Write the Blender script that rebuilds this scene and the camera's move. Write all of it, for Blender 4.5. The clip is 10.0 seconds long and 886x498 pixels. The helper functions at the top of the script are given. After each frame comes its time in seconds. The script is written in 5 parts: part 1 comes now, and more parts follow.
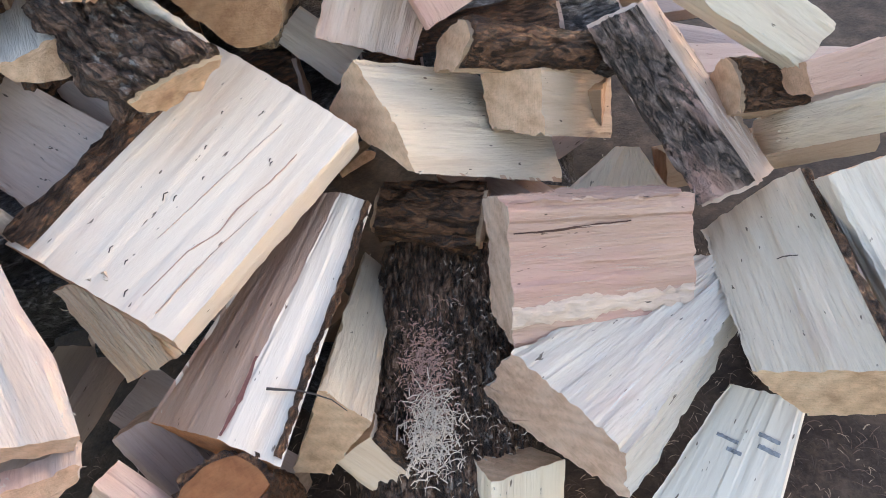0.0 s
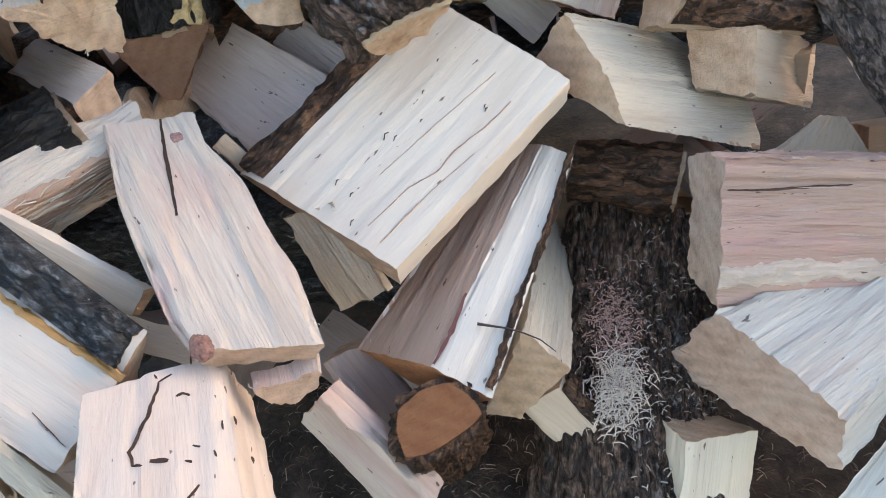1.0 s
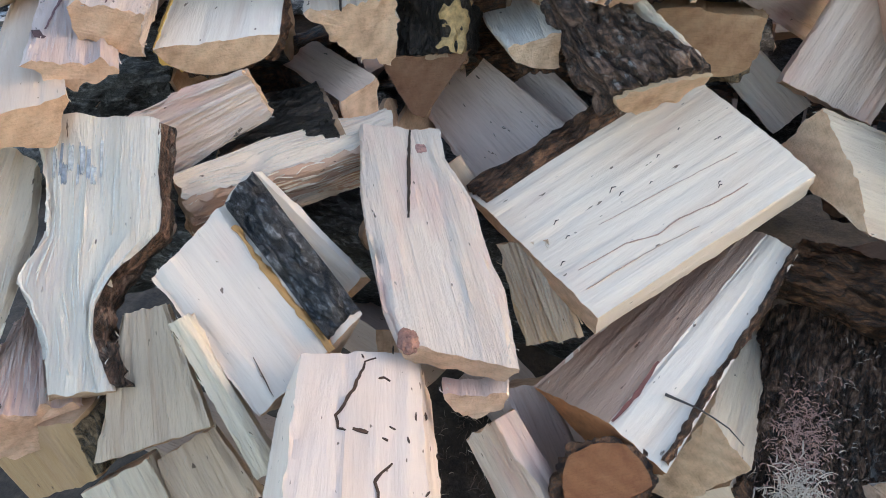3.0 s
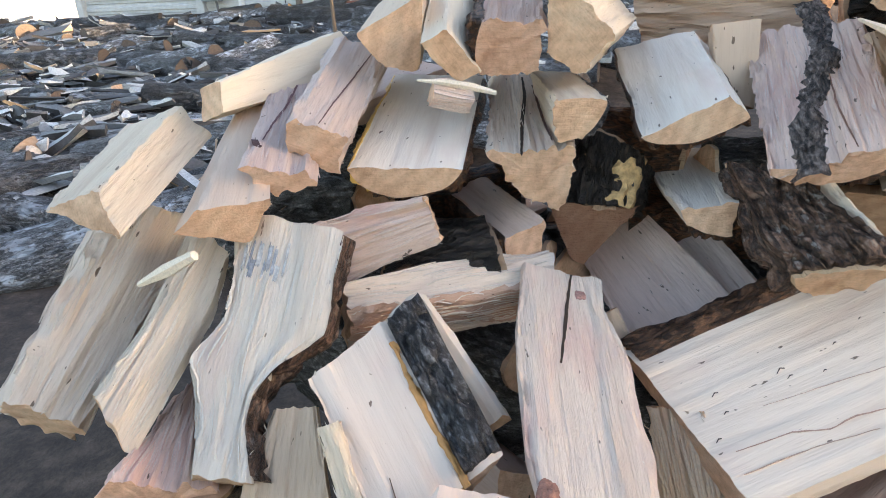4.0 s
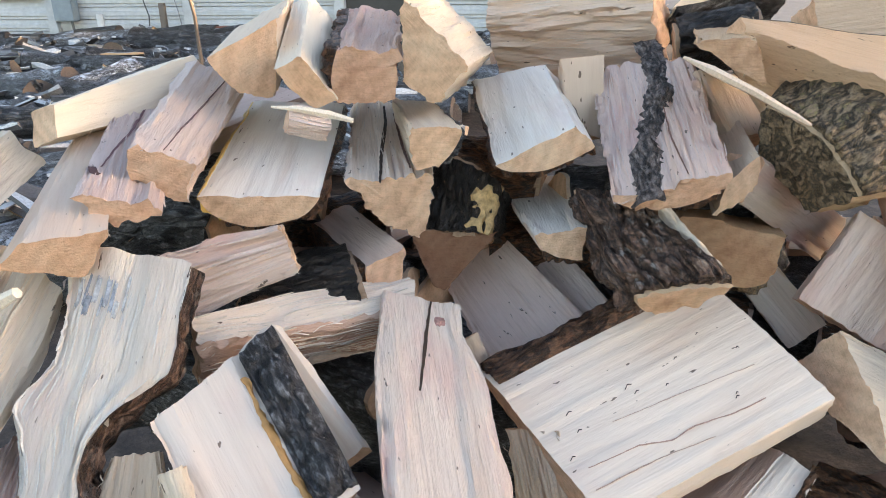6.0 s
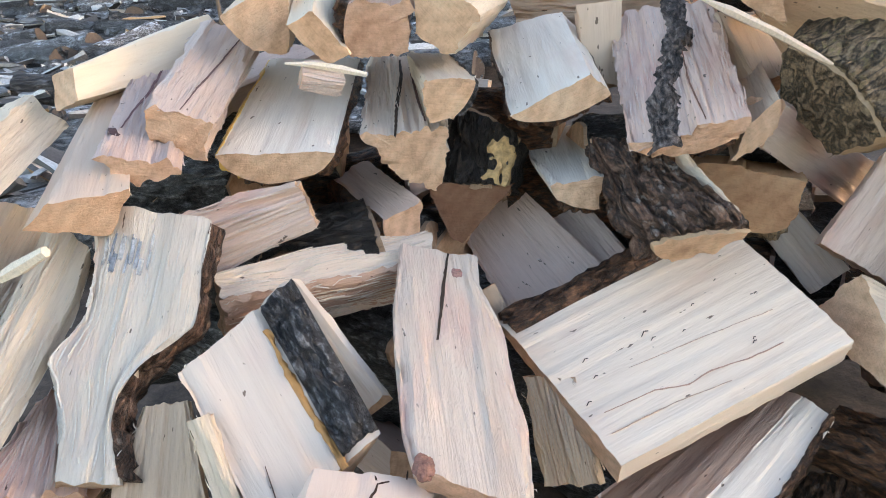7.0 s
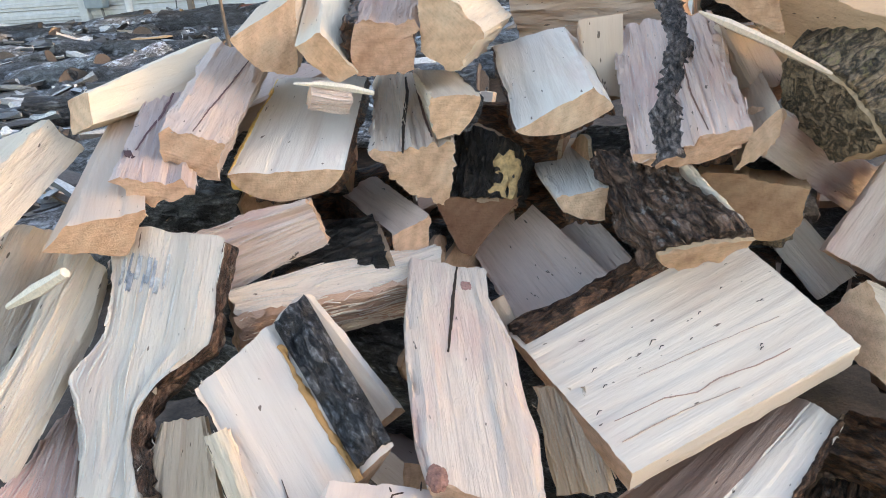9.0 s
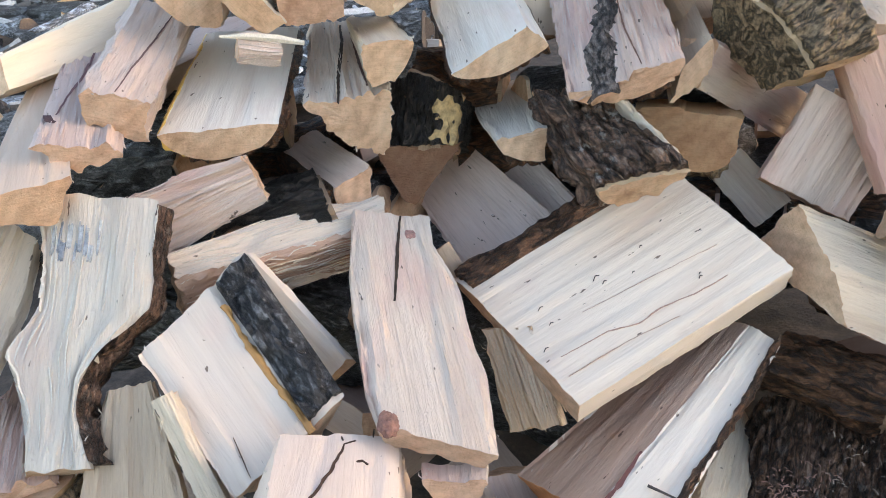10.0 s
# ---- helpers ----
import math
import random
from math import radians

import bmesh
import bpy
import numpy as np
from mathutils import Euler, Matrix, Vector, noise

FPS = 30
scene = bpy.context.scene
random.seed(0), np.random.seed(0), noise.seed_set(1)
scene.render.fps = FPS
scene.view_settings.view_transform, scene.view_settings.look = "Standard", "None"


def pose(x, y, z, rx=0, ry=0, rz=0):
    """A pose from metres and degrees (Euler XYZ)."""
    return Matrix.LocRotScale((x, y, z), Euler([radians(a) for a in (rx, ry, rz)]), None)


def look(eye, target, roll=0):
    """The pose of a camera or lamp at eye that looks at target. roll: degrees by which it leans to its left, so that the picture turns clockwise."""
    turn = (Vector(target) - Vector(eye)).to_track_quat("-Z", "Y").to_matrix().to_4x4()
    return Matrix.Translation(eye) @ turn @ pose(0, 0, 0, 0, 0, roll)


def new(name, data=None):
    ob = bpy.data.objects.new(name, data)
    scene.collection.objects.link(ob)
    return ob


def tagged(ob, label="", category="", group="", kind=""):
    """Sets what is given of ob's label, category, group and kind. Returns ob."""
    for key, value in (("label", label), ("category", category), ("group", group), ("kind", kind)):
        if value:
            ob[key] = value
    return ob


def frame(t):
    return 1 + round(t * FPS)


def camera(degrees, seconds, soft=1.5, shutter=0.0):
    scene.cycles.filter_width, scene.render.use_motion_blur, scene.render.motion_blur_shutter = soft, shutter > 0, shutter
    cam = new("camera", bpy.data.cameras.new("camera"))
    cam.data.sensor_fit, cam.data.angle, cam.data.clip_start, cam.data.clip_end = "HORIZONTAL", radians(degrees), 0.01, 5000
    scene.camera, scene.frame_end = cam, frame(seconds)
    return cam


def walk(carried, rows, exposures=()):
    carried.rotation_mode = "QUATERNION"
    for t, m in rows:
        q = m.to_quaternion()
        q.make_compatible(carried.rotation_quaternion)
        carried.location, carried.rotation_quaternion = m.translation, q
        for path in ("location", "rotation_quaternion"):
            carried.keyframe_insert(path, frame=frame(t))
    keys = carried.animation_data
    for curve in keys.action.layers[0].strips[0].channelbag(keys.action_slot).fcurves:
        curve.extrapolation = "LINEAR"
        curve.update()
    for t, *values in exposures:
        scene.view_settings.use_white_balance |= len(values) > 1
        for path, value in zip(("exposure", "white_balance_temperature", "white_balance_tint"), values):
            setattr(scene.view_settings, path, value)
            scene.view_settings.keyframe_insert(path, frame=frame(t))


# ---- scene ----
cam = camera(65.0, 10.0, soft=0.9)
PATH = [
    (0, (0.204, 0.105, 1.3), (0.533, 1.539, -0.054), -10.3),
    (0.5, (0.151, 0.101, 1.315), (0.318, 1.54, -0.064), -17.1),
    (1, (0.044, 0.092, 1.28), (0.095, 1.599, -0.035), -14.1),
    (1.5, (0.01, 0.097, 1.292), (0.028, 1.64, 0.02), -10.8),
    (2, (0.01, 0.079, 1.296), (0.043, 1.622, 0.024), -11.4),
    (2.5, (-0.003, 0.08, 1.283), (-0.002, 1.629, 0.018), -10.0),
    (3, (-0.041, 0.061, 1.288), (-0.375, 1.679, 0.161), -8.2),
    (3.2, (-0.048, 0.057, 1.285), (-0.465, 1.674, 0.185), -7.6),
    (4.3, (-0.1, 0.047, 1.31), (-0.8, 1.785, 0.612), -2.6),
    (4.5, (-0.093, 0.051, 1.309), (-0.725, 1.813, 0.604), -2.0),
    (5, (-0.077, 0.064, 1.31), (-0.486, 1.9, 0.63), -0.7),
    (5.5, (-0.067, 0.065, 1.311), (-0.414, 1.933, 0.688), -0.2),
    (6, (-0.063, 0.064, 1.301), (-0.409, 1.902, 0.591), -0.7),
    (6.2, (-0.063, 0.058, 1.293), (-0.442, 1.855, 0.501), -1.9),
    (7.3, (-0.039, 0.055, 1.301), (-0.484, 1.825, 0.483), -3.4),
    (7.5, (-0.043, 0.047, 1.306), (-0.523, 1.819, 0.511), -3.6),
    (8, (-0.044, 0.047, 1.304), (-0.532, 1.822, 0.521), -3.9),
    (8.5, (-0.042, 0.045, 1.305), (-0.528, 1.815, 0.51), -4.3),
    (9, (-0.041, 0.042, 1.306), (-0.484, 1.826, 0.518), -4.3),
    (9.5, (-0.037, 0.038, 1.301), (-0.465, 1.824, 0.51), -4.2),
    (10, (-0.016, 0.046, 1.296), (-0.349, 1.791, 0.377), -6.5),
]
walk(cam, [(t, look(eye, target, roll)) for t, eye, target, roll in PATH], [(0.0, 2.68, 6800, 24), (0.5, 2.56, 6450, 18), (1.5, 2.50, 6550, 18.5), (3.0, 2.37, 6400, 17.5), (4.5, 2.44, 6850, 21), (7.0, 2.52, 6800, 20.5), (10.0, 2.54, 6750, 19.5)])

# ---- light: low evening sun, heap in open shade ----
GROUND = 0.12
SUN_UP, SUN_TURN = 5.0, 80.0
world = bpy.data.worlds.new("world")
scene.world = world
world.use_nodes = True
wn = world.node_tree.nodes
sky = wn.new("ShaderNodeTexSky")
sky.sky_type = "NISHITA"
sky.sun_disc = False
sky.sun_elevation, sky.sun_rotation = radians(SUN_UP + 3), radians(SUN_TURN)
sky.air_density, sky.dust_density, sky.ozone_density = 1.0, 1.0, 1.0
wn["Background"].inputs["Strength"].default_value = 0.15
world.node_tree.links.new(sky.outputs["Color"], wn["Background"].inputs["Color"])
sun = new("sun", bpy.data.lights.new("sun", "SUN"))
sun.data.energy, sun.data.angle, sun.data.color = 4.0, radians(0.6), (1.0, 0.78, 0.47)
sx, sy = math.sin(radians(SUN_TURN)), math.cos(radians(SUN_TURN))
su = math.tan(radians(SUN_UP))
sun.matrix_world = look((20 * sx, 20 * sy, 20 * su), (0, 0, 0))


# ---- materials ----
def material(name):
    m = bpy.data.materials.new(name)
    m.use_nodes = True
    t = m.node_tree
    return m, t, t.nodes["Principled BSDF"]


def node(t, kind, **values):
    n = t.nodes.new(kind)
    for key, value in values.items():
        if key in n.inputs:
            n.inputs[key].default_value = value
    return n


def coords(t, scale, space="Object", shift=True):
    """Texture coordinates stretched by scale, shifted at random from thing to thing."""
    tc, mp = t.nodes.new("ShaderNodeTexCoord"), t.nodes.new("ShaderNodeMapping")
    mp.inputs["Scale"].default_value = scale
    t.links.new(tc.outputs[space], mp.inputs["Vector"])
    if shift:
        info = t.nodes.new("ShaderNodeObjectInfo")
        mul = t.nodes.new("ShaderNodeMath")
        mul.operation = "MULTIPLY"
        mul.inputs[1].default_value = 37.0
        t.links.new(info.outputs["Random"], mul.inputs[0])
        t.links.new(mul.outputs[0], mp.inputs["Location"])
    return mp.outputs["Vector"]


def tex_noise(t, vec, scale, detail=4.0, rough=0.6, distortion=0.0):
    n = node(t, "ShaderNodeTexNoise", Scale=scale, Detail=detail, Roughness=rough, Distortion=distortion)
    t.links.new(vec, n.inputs["Vector"])
    return n.outputs["Fac"]


def ramp(t, fac, stops):
    n = t.nodes.new("ShaderNodeValToRGB")
    els = n.color_ramp.elements
    while len(els) < len(stops):
        els.new(0.5)
    for el, (pos, col) in zip(els, stops):
        el.position = pos
        el.color = (*col, 1) if len(col) == 3 else col
    t.links.new(fac, n.inputs["Fac"])
    return n.outputs["Color"]


def grey(v):
    return (v, v, v)


def mix(t, kind, fac, a, b):
    n = t.nodes.new("ShaderNodeMix")
    n.data_type, n.blend_type = "RGBA", kind
    for value, slot in ((fac, n.inputs[0]), (a, n.inputs[6]), (b, n.inputs[7])):
        if isinstance(value, (int, float)):
            slot.default_value = value
        elif isinstance(value, tuple):
            slot.default_value = (*value, 1)
        else:
            t.links.new(value, slot)
    return n.outputs[2]


def bump(t, bsdf, height, strength, distance, below=None):
    n = node(t, "ShaderNodeBump", Strength=strength, Distance=distance)
    t.links.new(height, n.inputs["Height"])
    if below:
        t.links.new(below, n.inputs["Normal"])
    t.links.new(n.outputs["Normal"], bsdf.inputs["Normal"])
    return n.outputs["Normal"]


def tone_of(t):
    return t.nodes.new("ShaderNodeObjectInfo").outputs["Color"]


def split_wood(name="split_wood", tint=(1.0, 1.0, 1.0), rosy=(0.60, 0.78, 0.38), blush=(0.62, 0.42, 0.37), grain=1.0):
    """Freshly split face: pale, with fibres along the grain, streaks, flecks, hairline checks and fine relief."""
    m, t, b = material(name)
    fibre = tex_noise(t, coords(t, (7, 150, 150)), 1.0, 8, 0.72, 0.4)
    broad = tex_noise(t, coords(t, (2.6, 26, 26)), 1.0, 4, 0.6, 0.6)
    hair = tex_noise(t, coords(t, (16, 420, 420)), 1.0, 4, 0.7)
    blotch = tex_noise(t, coords(t, (5, 11, 11)), 1.0, 3, 0.55)
    col = mix(t, "MULTIPLY", 1.0, tone_of(t), ramp(t, broad, [(0.25, (0.79, 0.71, 0.66)), (0.45, (0.90, 0.86, 0.83)), (0.75, (0.94, 0.92, 0.90))]))
    col = mix(t, "MULTIPLY", 0.55 * grain, col, ramp(t, fibre, [(0.24, (0.60, 0.50, 0.44)), (0.36, (0.93, 0.90, 0.88)), (0.62, (1.06, 1.06, 1.07))]))
    col = mix(t, "MULTIPLY", 0.55 * grain, col, ramp(t, hair, [(0.28, (0.72, 0.66, 0.62)), (0.42, grey(0.97)), (0.7, grey(1.08))]))
    col = mix(t, "MIX", ramp(t, blotch, [(rosy[0], grey(0)), (rosy[1], grey(rosy[2]))]), col, blush)
    fleck = tex_noise(t, coords(t, (38, 105, 105)), 1.0, 2, 0.5)
    col = mix(t, "MIX", ramp(t, fleck, [(0.715, grey(0)), (0.745, grey(0.85))]), col, (0.10, 0.06, 0.04))
    if tint != (1.0, 1.0, 1.0):
        col = mix(t, "MULTIPLY", 1.0, col, tint)
    t.links.new(col, b.inputs["Base Color"])
    b.inputs["Roughness"].default_value = 0.62
    b.inputs["Specular IOR Level"].default_value = 0.25
    first = bump(t, b, broad, 0.5, 0.007)
    second = bump(t, b, fibre, grain, 0.006, first)
    bump(t, b, hair, 0.55 * grain, 0.003, second)
    return m


def sawn_end():
    """Sawn end grain: tan, with ring arcs, saw marks and darker patches."""
    m, t, b = material("sawn_end")
    wave = node(t, "ShaderNodeTexWave", Scale=13.0, Distortion=7.0, Detail=2.0)
    wave.wave_type, wave.rings_direction = "RINGS", "X"
    t.links.new(coords(t, (1, 1, 1)), wave.inputs["Vector"])
    spots = tex_noise(t, coords(t, (22, 22, 22)), 1.0, 5, 0.65)
    grit = tex_noise(t, coords(t, (170, 170, 170)), 1.0, 5, 0.75)
    col = ramp(t, spots, [(0.25, (0.58, 0.36, 0.235)), (0.48, (0.86, 0.61, 0.43)), (0.75, (0.94, 0.74, 0.56))])
    col = mix(t, "MULTIPLY", 0.28, col, ramp(t, wave.outputs["Fac"], [(0.0, (0.68, 0.6, 0.52)), (1.0, (1.1, 1.1, 1.1))]))
    col = mix(t, "MULTIPLY", 1.0, col, tone_of(t))
    saw = tex_noise(t, coords(t, (30, 30, 460)), 1.0, 4, 0.7)
    col = mix(t, "MULTIPLY", 0.42, col, ramp(t, grit, [(0.3, (0.62, 0.55, 0.5)), (0.48, grey(0.97)), (0.66, grey(1.14))]))
    col = mix(t, "MULTIPLY", 0.32, col, ramp(t, saw, [(0.32, (0.7, 0.64, 0.6)), (0.5, grey(1.0)), (0.7, grey(1.08))]))
    t.links.new(col, b.inputs["Base Color"])
    b.inputs["Roughness"].default_value = 0.78
    bump(t, b, saw, 0.8, 0.003, bump(t, b, grit, 1.0, 0.004))
    return m


def bark_coat(name, deep, mid, high, moss=None, spot=1.0, vary=False):
    """Fissured bark: long plates, deep cracks, scaly grain and, where given, small lichen spots."""
    m, t, b = material(name)
    ridge = tex_noise(t, coords(t, (16, 48, 48)), 1.0, 5, 0.62, 0.7)
    off, size = node(t, "ShaderNodeMath"), node(t, "ShaderNodeMath")
    off.operation, size.operation = "SUBTRACT", "ABSOLUTE"
    off.inputs[1].default_value = 0.5
    t.links.new(ridge, off.inputs[0])
    t.links.new(off.outputs[0], size.inputs[0])
    plates = ramp(t, size.outputs[0], [(0.0, grey(0.04)), (0.022, grey(0.42)), (0.06, grey(1.2))])
    rough = tex_noise(t, coords(t, (70, 150, 150)), 1.0, 9, 0.78)
    patch = tex_noise(t, coords(t, (55 * spot, 85 * spot, 85 * spot)), 1.0, 5, 0.7)
    zone = tex_noise(t, coords(t, (9, 12, 12)), 1.0, 2, 0.5)
    col = ramp(t, rough, [(0.39, deep), (0.52, mid), (0.65, high)])
    col = mix(t, "MULTIPLY", 0.85, col, plates)
    if moss:
        where = mix(t, "MULTIPLY", 1.0, ramp(t, patch, [(0.56 - 0.1 * (spot < 1), grey(0)), (0.62 - 0.1 * (spot < 1), grey(0.9))]), ramp(t, zone, [(0.48, grey(0)), (0.66, grey(1))]))
        col = mix(t, "MIX", where, col, moss)
    if vary:
        own = t.nodes.new("ShaderNodeObjectInfo").outputs["Random"]
        # brightness per log; the pale bluish end puts sky reflection into the colour
        col = mix(t, "MULTIPLY", 1.0, col, ramp(t, own, [(0.0, (0.35, 0.33, 0.32)), (0.4, (0.75, 0.75, 0.76)), (0.7, (1.3, 1.33, 1.38)), (1.0, (2.5, 2.55, 2.6))]))
    t.links.new(col, b.inputs["Base Color"])
    b.inputs["Roughness"].default_value = 0.5
    first = bump(t, b, plates, 1.0, 0.018)
    bump(t, b, rough, 1.0, 0.009, first)
    return m


def speckled(name, scale, stops, rough=0.9, depth=0.01, space="Object"):
    m, t, b = material(name)
    big = tex_noise(t, coords(t, (1, 1, 1), space, False), scale, 6, 0.7)
    small = tex_noise(t, coords(t, (1, 1, 1), space, False), scale * 9, 4, 0.7)
    col = mix(t, "MULTIPLY", 0.7, ramp(t, big, stops), ramp(t, small, [(0.3, grey(0.55)), (0.65, grey(1.25))]))
    t.links.new(col, b.inputs["Base Color"])
    b.inputs["Roughness"].default_value = rough
    bump(t, b, small, 0.6, depth)
    return m


def toned(name, rough=0.8, detail=40.0, low=0.7):
    """A surface of the thing's own colour with fine wear."""
    m, t, b = material(name)
    n = tex_noise(t, coords(t, (1, 1, 1)), detail, 5, 0.65)
    t.links.new(mix(t, "MULTIPLY", 1.0, tone_of(t), ramp(t, n, [(0.3, grey(low)), (0.7, grey(1.1))])), b.inputs["Base Color"])
    b.inputs["Roughness"].default_value = rough
    bump(t, b, n, 0.3, 0.002)
    return m


WOOD = split_wood()
HEART = split_wood("heartwood", (0.76, 0.60, 0.54))
ROSY = split_wood("rosy_wood", (1.0, 1.0, 1.0), (0.50, 0.72, 0.6), (0.66, 0.36, 0.31))
SMOOTH = split_wood("clean_split_wood", grain=0.3)
END = sawn_end()
BARK = bark_coat("bark", (0.010, 0.008, 0.008), (0.06, 0.058, 0.06), (0.27, 0.275, 0.29), (0.34, 0.36, 0.39))
BARK_RUST = bark_coat("rusty_bark", (0.022, 0.012, 0.008), (0.15, 0.08, 0.05), (0.34, 0.24, 0.18), (0.36, 0.33, 0.30))
BARK_SEAM = bark_coat("seam_bark", (0.03, 0.02, 0.016), (0.16, 0.12, 0.10), (0.36, 0.32, 0.29), (0.42, 0.40, 0.38))
BARK_BROWN = bark_coat("brown_bark", (0.035, 0.016, 0.009), (0.15, 0.07, 0.036), (0.32, 0.17, 0.09))
BARK_BLACK = bark_coat("black_bark", (0.008, 0.006, 0.005), (0.03, 0.023, 0.019), (0.11, 0.085, 0.07))
BARK_MOSS = bark_coat("mossy_bark", (0.05, 0.034, 0.02), (0.25, 0.175, 0.10), (0.42, 0.31, 0.20), (0.30, 0.25, 0.10))
BARK_GREY = bark_coat("grey_bark", (0.02, 0.018, 0.018), (0.115, 0.11, 0.108), (0.33, 0.33, 0.335), (0.40, 0.42, 0.45), 0.3, True)
SOIL = speckled("soil", 9.0, [(0.3, (0.022, 0.014, 0.011)), (0.5, (0.06, 0.04, 0.03)), (0.7, (0.13, 0.09, 0.065))])
PLAIN = toned("worn_paint", 0.7, 9.0, 0.86)
WEATHERED = toned("weathered_end", 0.85, 60.0, 0.55)
FIBRE = toned("loose_fibre", 0.7, 300.0, 0.8)

TONES = {
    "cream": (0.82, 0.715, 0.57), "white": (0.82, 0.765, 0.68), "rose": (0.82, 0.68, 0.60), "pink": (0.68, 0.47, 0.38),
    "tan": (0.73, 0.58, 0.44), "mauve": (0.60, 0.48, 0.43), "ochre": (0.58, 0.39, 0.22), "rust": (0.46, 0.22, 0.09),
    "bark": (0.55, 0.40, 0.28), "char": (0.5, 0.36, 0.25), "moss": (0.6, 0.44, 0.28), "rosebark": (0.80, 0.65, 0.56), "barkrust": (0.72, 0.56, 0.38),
}
BARK_ROSE = bark_coat("torn_pink_bark", (0.05, 0.035, 0.028), (0.17, 0.12, 0.10), (0.34, 0.27, 0.23), (0.76, 0.48, 0.40), 0.22)
BAST = toned("yellow_bast", 0.6, 50.0, 0.7)
COATS = {"rosebark": BARK_ROSE, "char": BARK_BLACK, "moss": BARK_MOSS, "rust": BARK_BROWN, "barkrust": BARK_RUST, "ochre": BARK_MOSS}


# ---- mesh helpers ----
def mesh_of(name, verts, faces, mats, slots=None, angle=38):
    me = bpy.data.meshes.new(name)
    me.from_pydata(verts, [], faces)
    for m in mats:
        me.materials.append(m)
    if slots:
        me.polygons.foreach_set("material_index", slots)
    bm = bmesh.new()
    bm.from_mesh(me)
    bmesh.ops.recalc_face_normals(bm, faces=bm.faces)
    bm.to_mesh(me)
    bm.free()
    me.polygons.foreach_set("use_smooth", [True] * len(me.polygons))
    me.set_sharp_from_angle(angle=radians(angle))
    return me


def part(name, data, parent, label="", m=None, color=None):
    ob = new(name, data)
    ob.parent = parent
    if m:
        ob.matrix_basis = m
    if label:
        ob["label"] = label
    if color:
        ob.color = (*color, 1)
    return ob


def box(x0, x1, y0, y1, z0, z1, mat, bevel=0.0, name="box"):
    bm = bmesh.new()
    bmesh.ops.create_cube(bm, size=1)
    bmesh.ops.transform(bm, matrix=Matrix.LocRotScale(((x0 + x1) / 2, (y0 + y1) / 2, (z0 + z1) / 2), None, (x1 - x0, y1 - y0, z1 - z0)), verts=bm.verts)
    if bevel:
        bmesh.ops.bevel(bm, geom=bm.edges, offset=bevel, segments=2, affect="EDGES")
    me = bpy.data.meshes.new(name)
    bm.to_mesh(me)
    bm.free()
    me.materials.append(mat)
    return me


def tube(points, radii, mat, sides=8, name="tube"):
    """A tapered rod along a line of points."""
    verts, faces = [], []
    pts = [Vector(p) for p in points]
    for i, p in enumerate(pts):
        d = (pts[min(i + 1, len(pts) - 1)] - pts[max(i - 1, 0)]).normalized()
        u = d.cross(Vector((0.31, 0.22, 0.93))).normalized()
        v = d.cross(u)
        for k in range(sides):
            a = 2 * math.pi * k / sides
            verts.append(p + radii[i] * (math.cos(a) * u + math.sin(a) * v))
    for i in range(len(pts) - 1):
        for k in range(sides):
            faces.append((i * sides + k, i * sides + (k + 1) % sides, (i + 1) * sides + (k + 1) % sides, (i + 1) * sides + k))
    faces += [tuple(range(sides)), tuple(range((len(pts) - 1) * sides, len(pts) * sides))]
    return mesh_of(name, verts, faces, [mat])


# ---- firewood ----
EDGES = {"ab": 0, "top": 0, "bc": 1, "cd": 2, "da": 3, "ad": 3}


def outline(sec, coated, bulge, step):
    """Points round a four-sided section: place, outward way, side and length so far."""
    out, run = [], 0.0
    mid = Vector((sum(p[0] for p in sec) / 4, sum(p[1] for p in sec) / 4))
    for e in range(4):
        p, q = Vector(sec[e]), Vector(sec[(e + 1) % 4])
        d = q - p
        n = Vector((d.y, -d.x)).normalized()
        if n.dot((p + q) / 2 - mid) < 0:
            n = -n
        count = max(2, int(d.length / step))
        swell = (bulge or 0.10 * d.length) if e in coated else 0.0
        for k in range(count):
            f = k / count
            arc = 4 * f * (1 - f)
            slope = 4 * (1 - 2 * f) * swell / max(d.length, 1e-6)
            way = (n - d.normalized() * slope).normalized()
            out.append((p + d * f + n * swell * arc, way, e, run + f * d.length, f))
        run += d.length
    return out


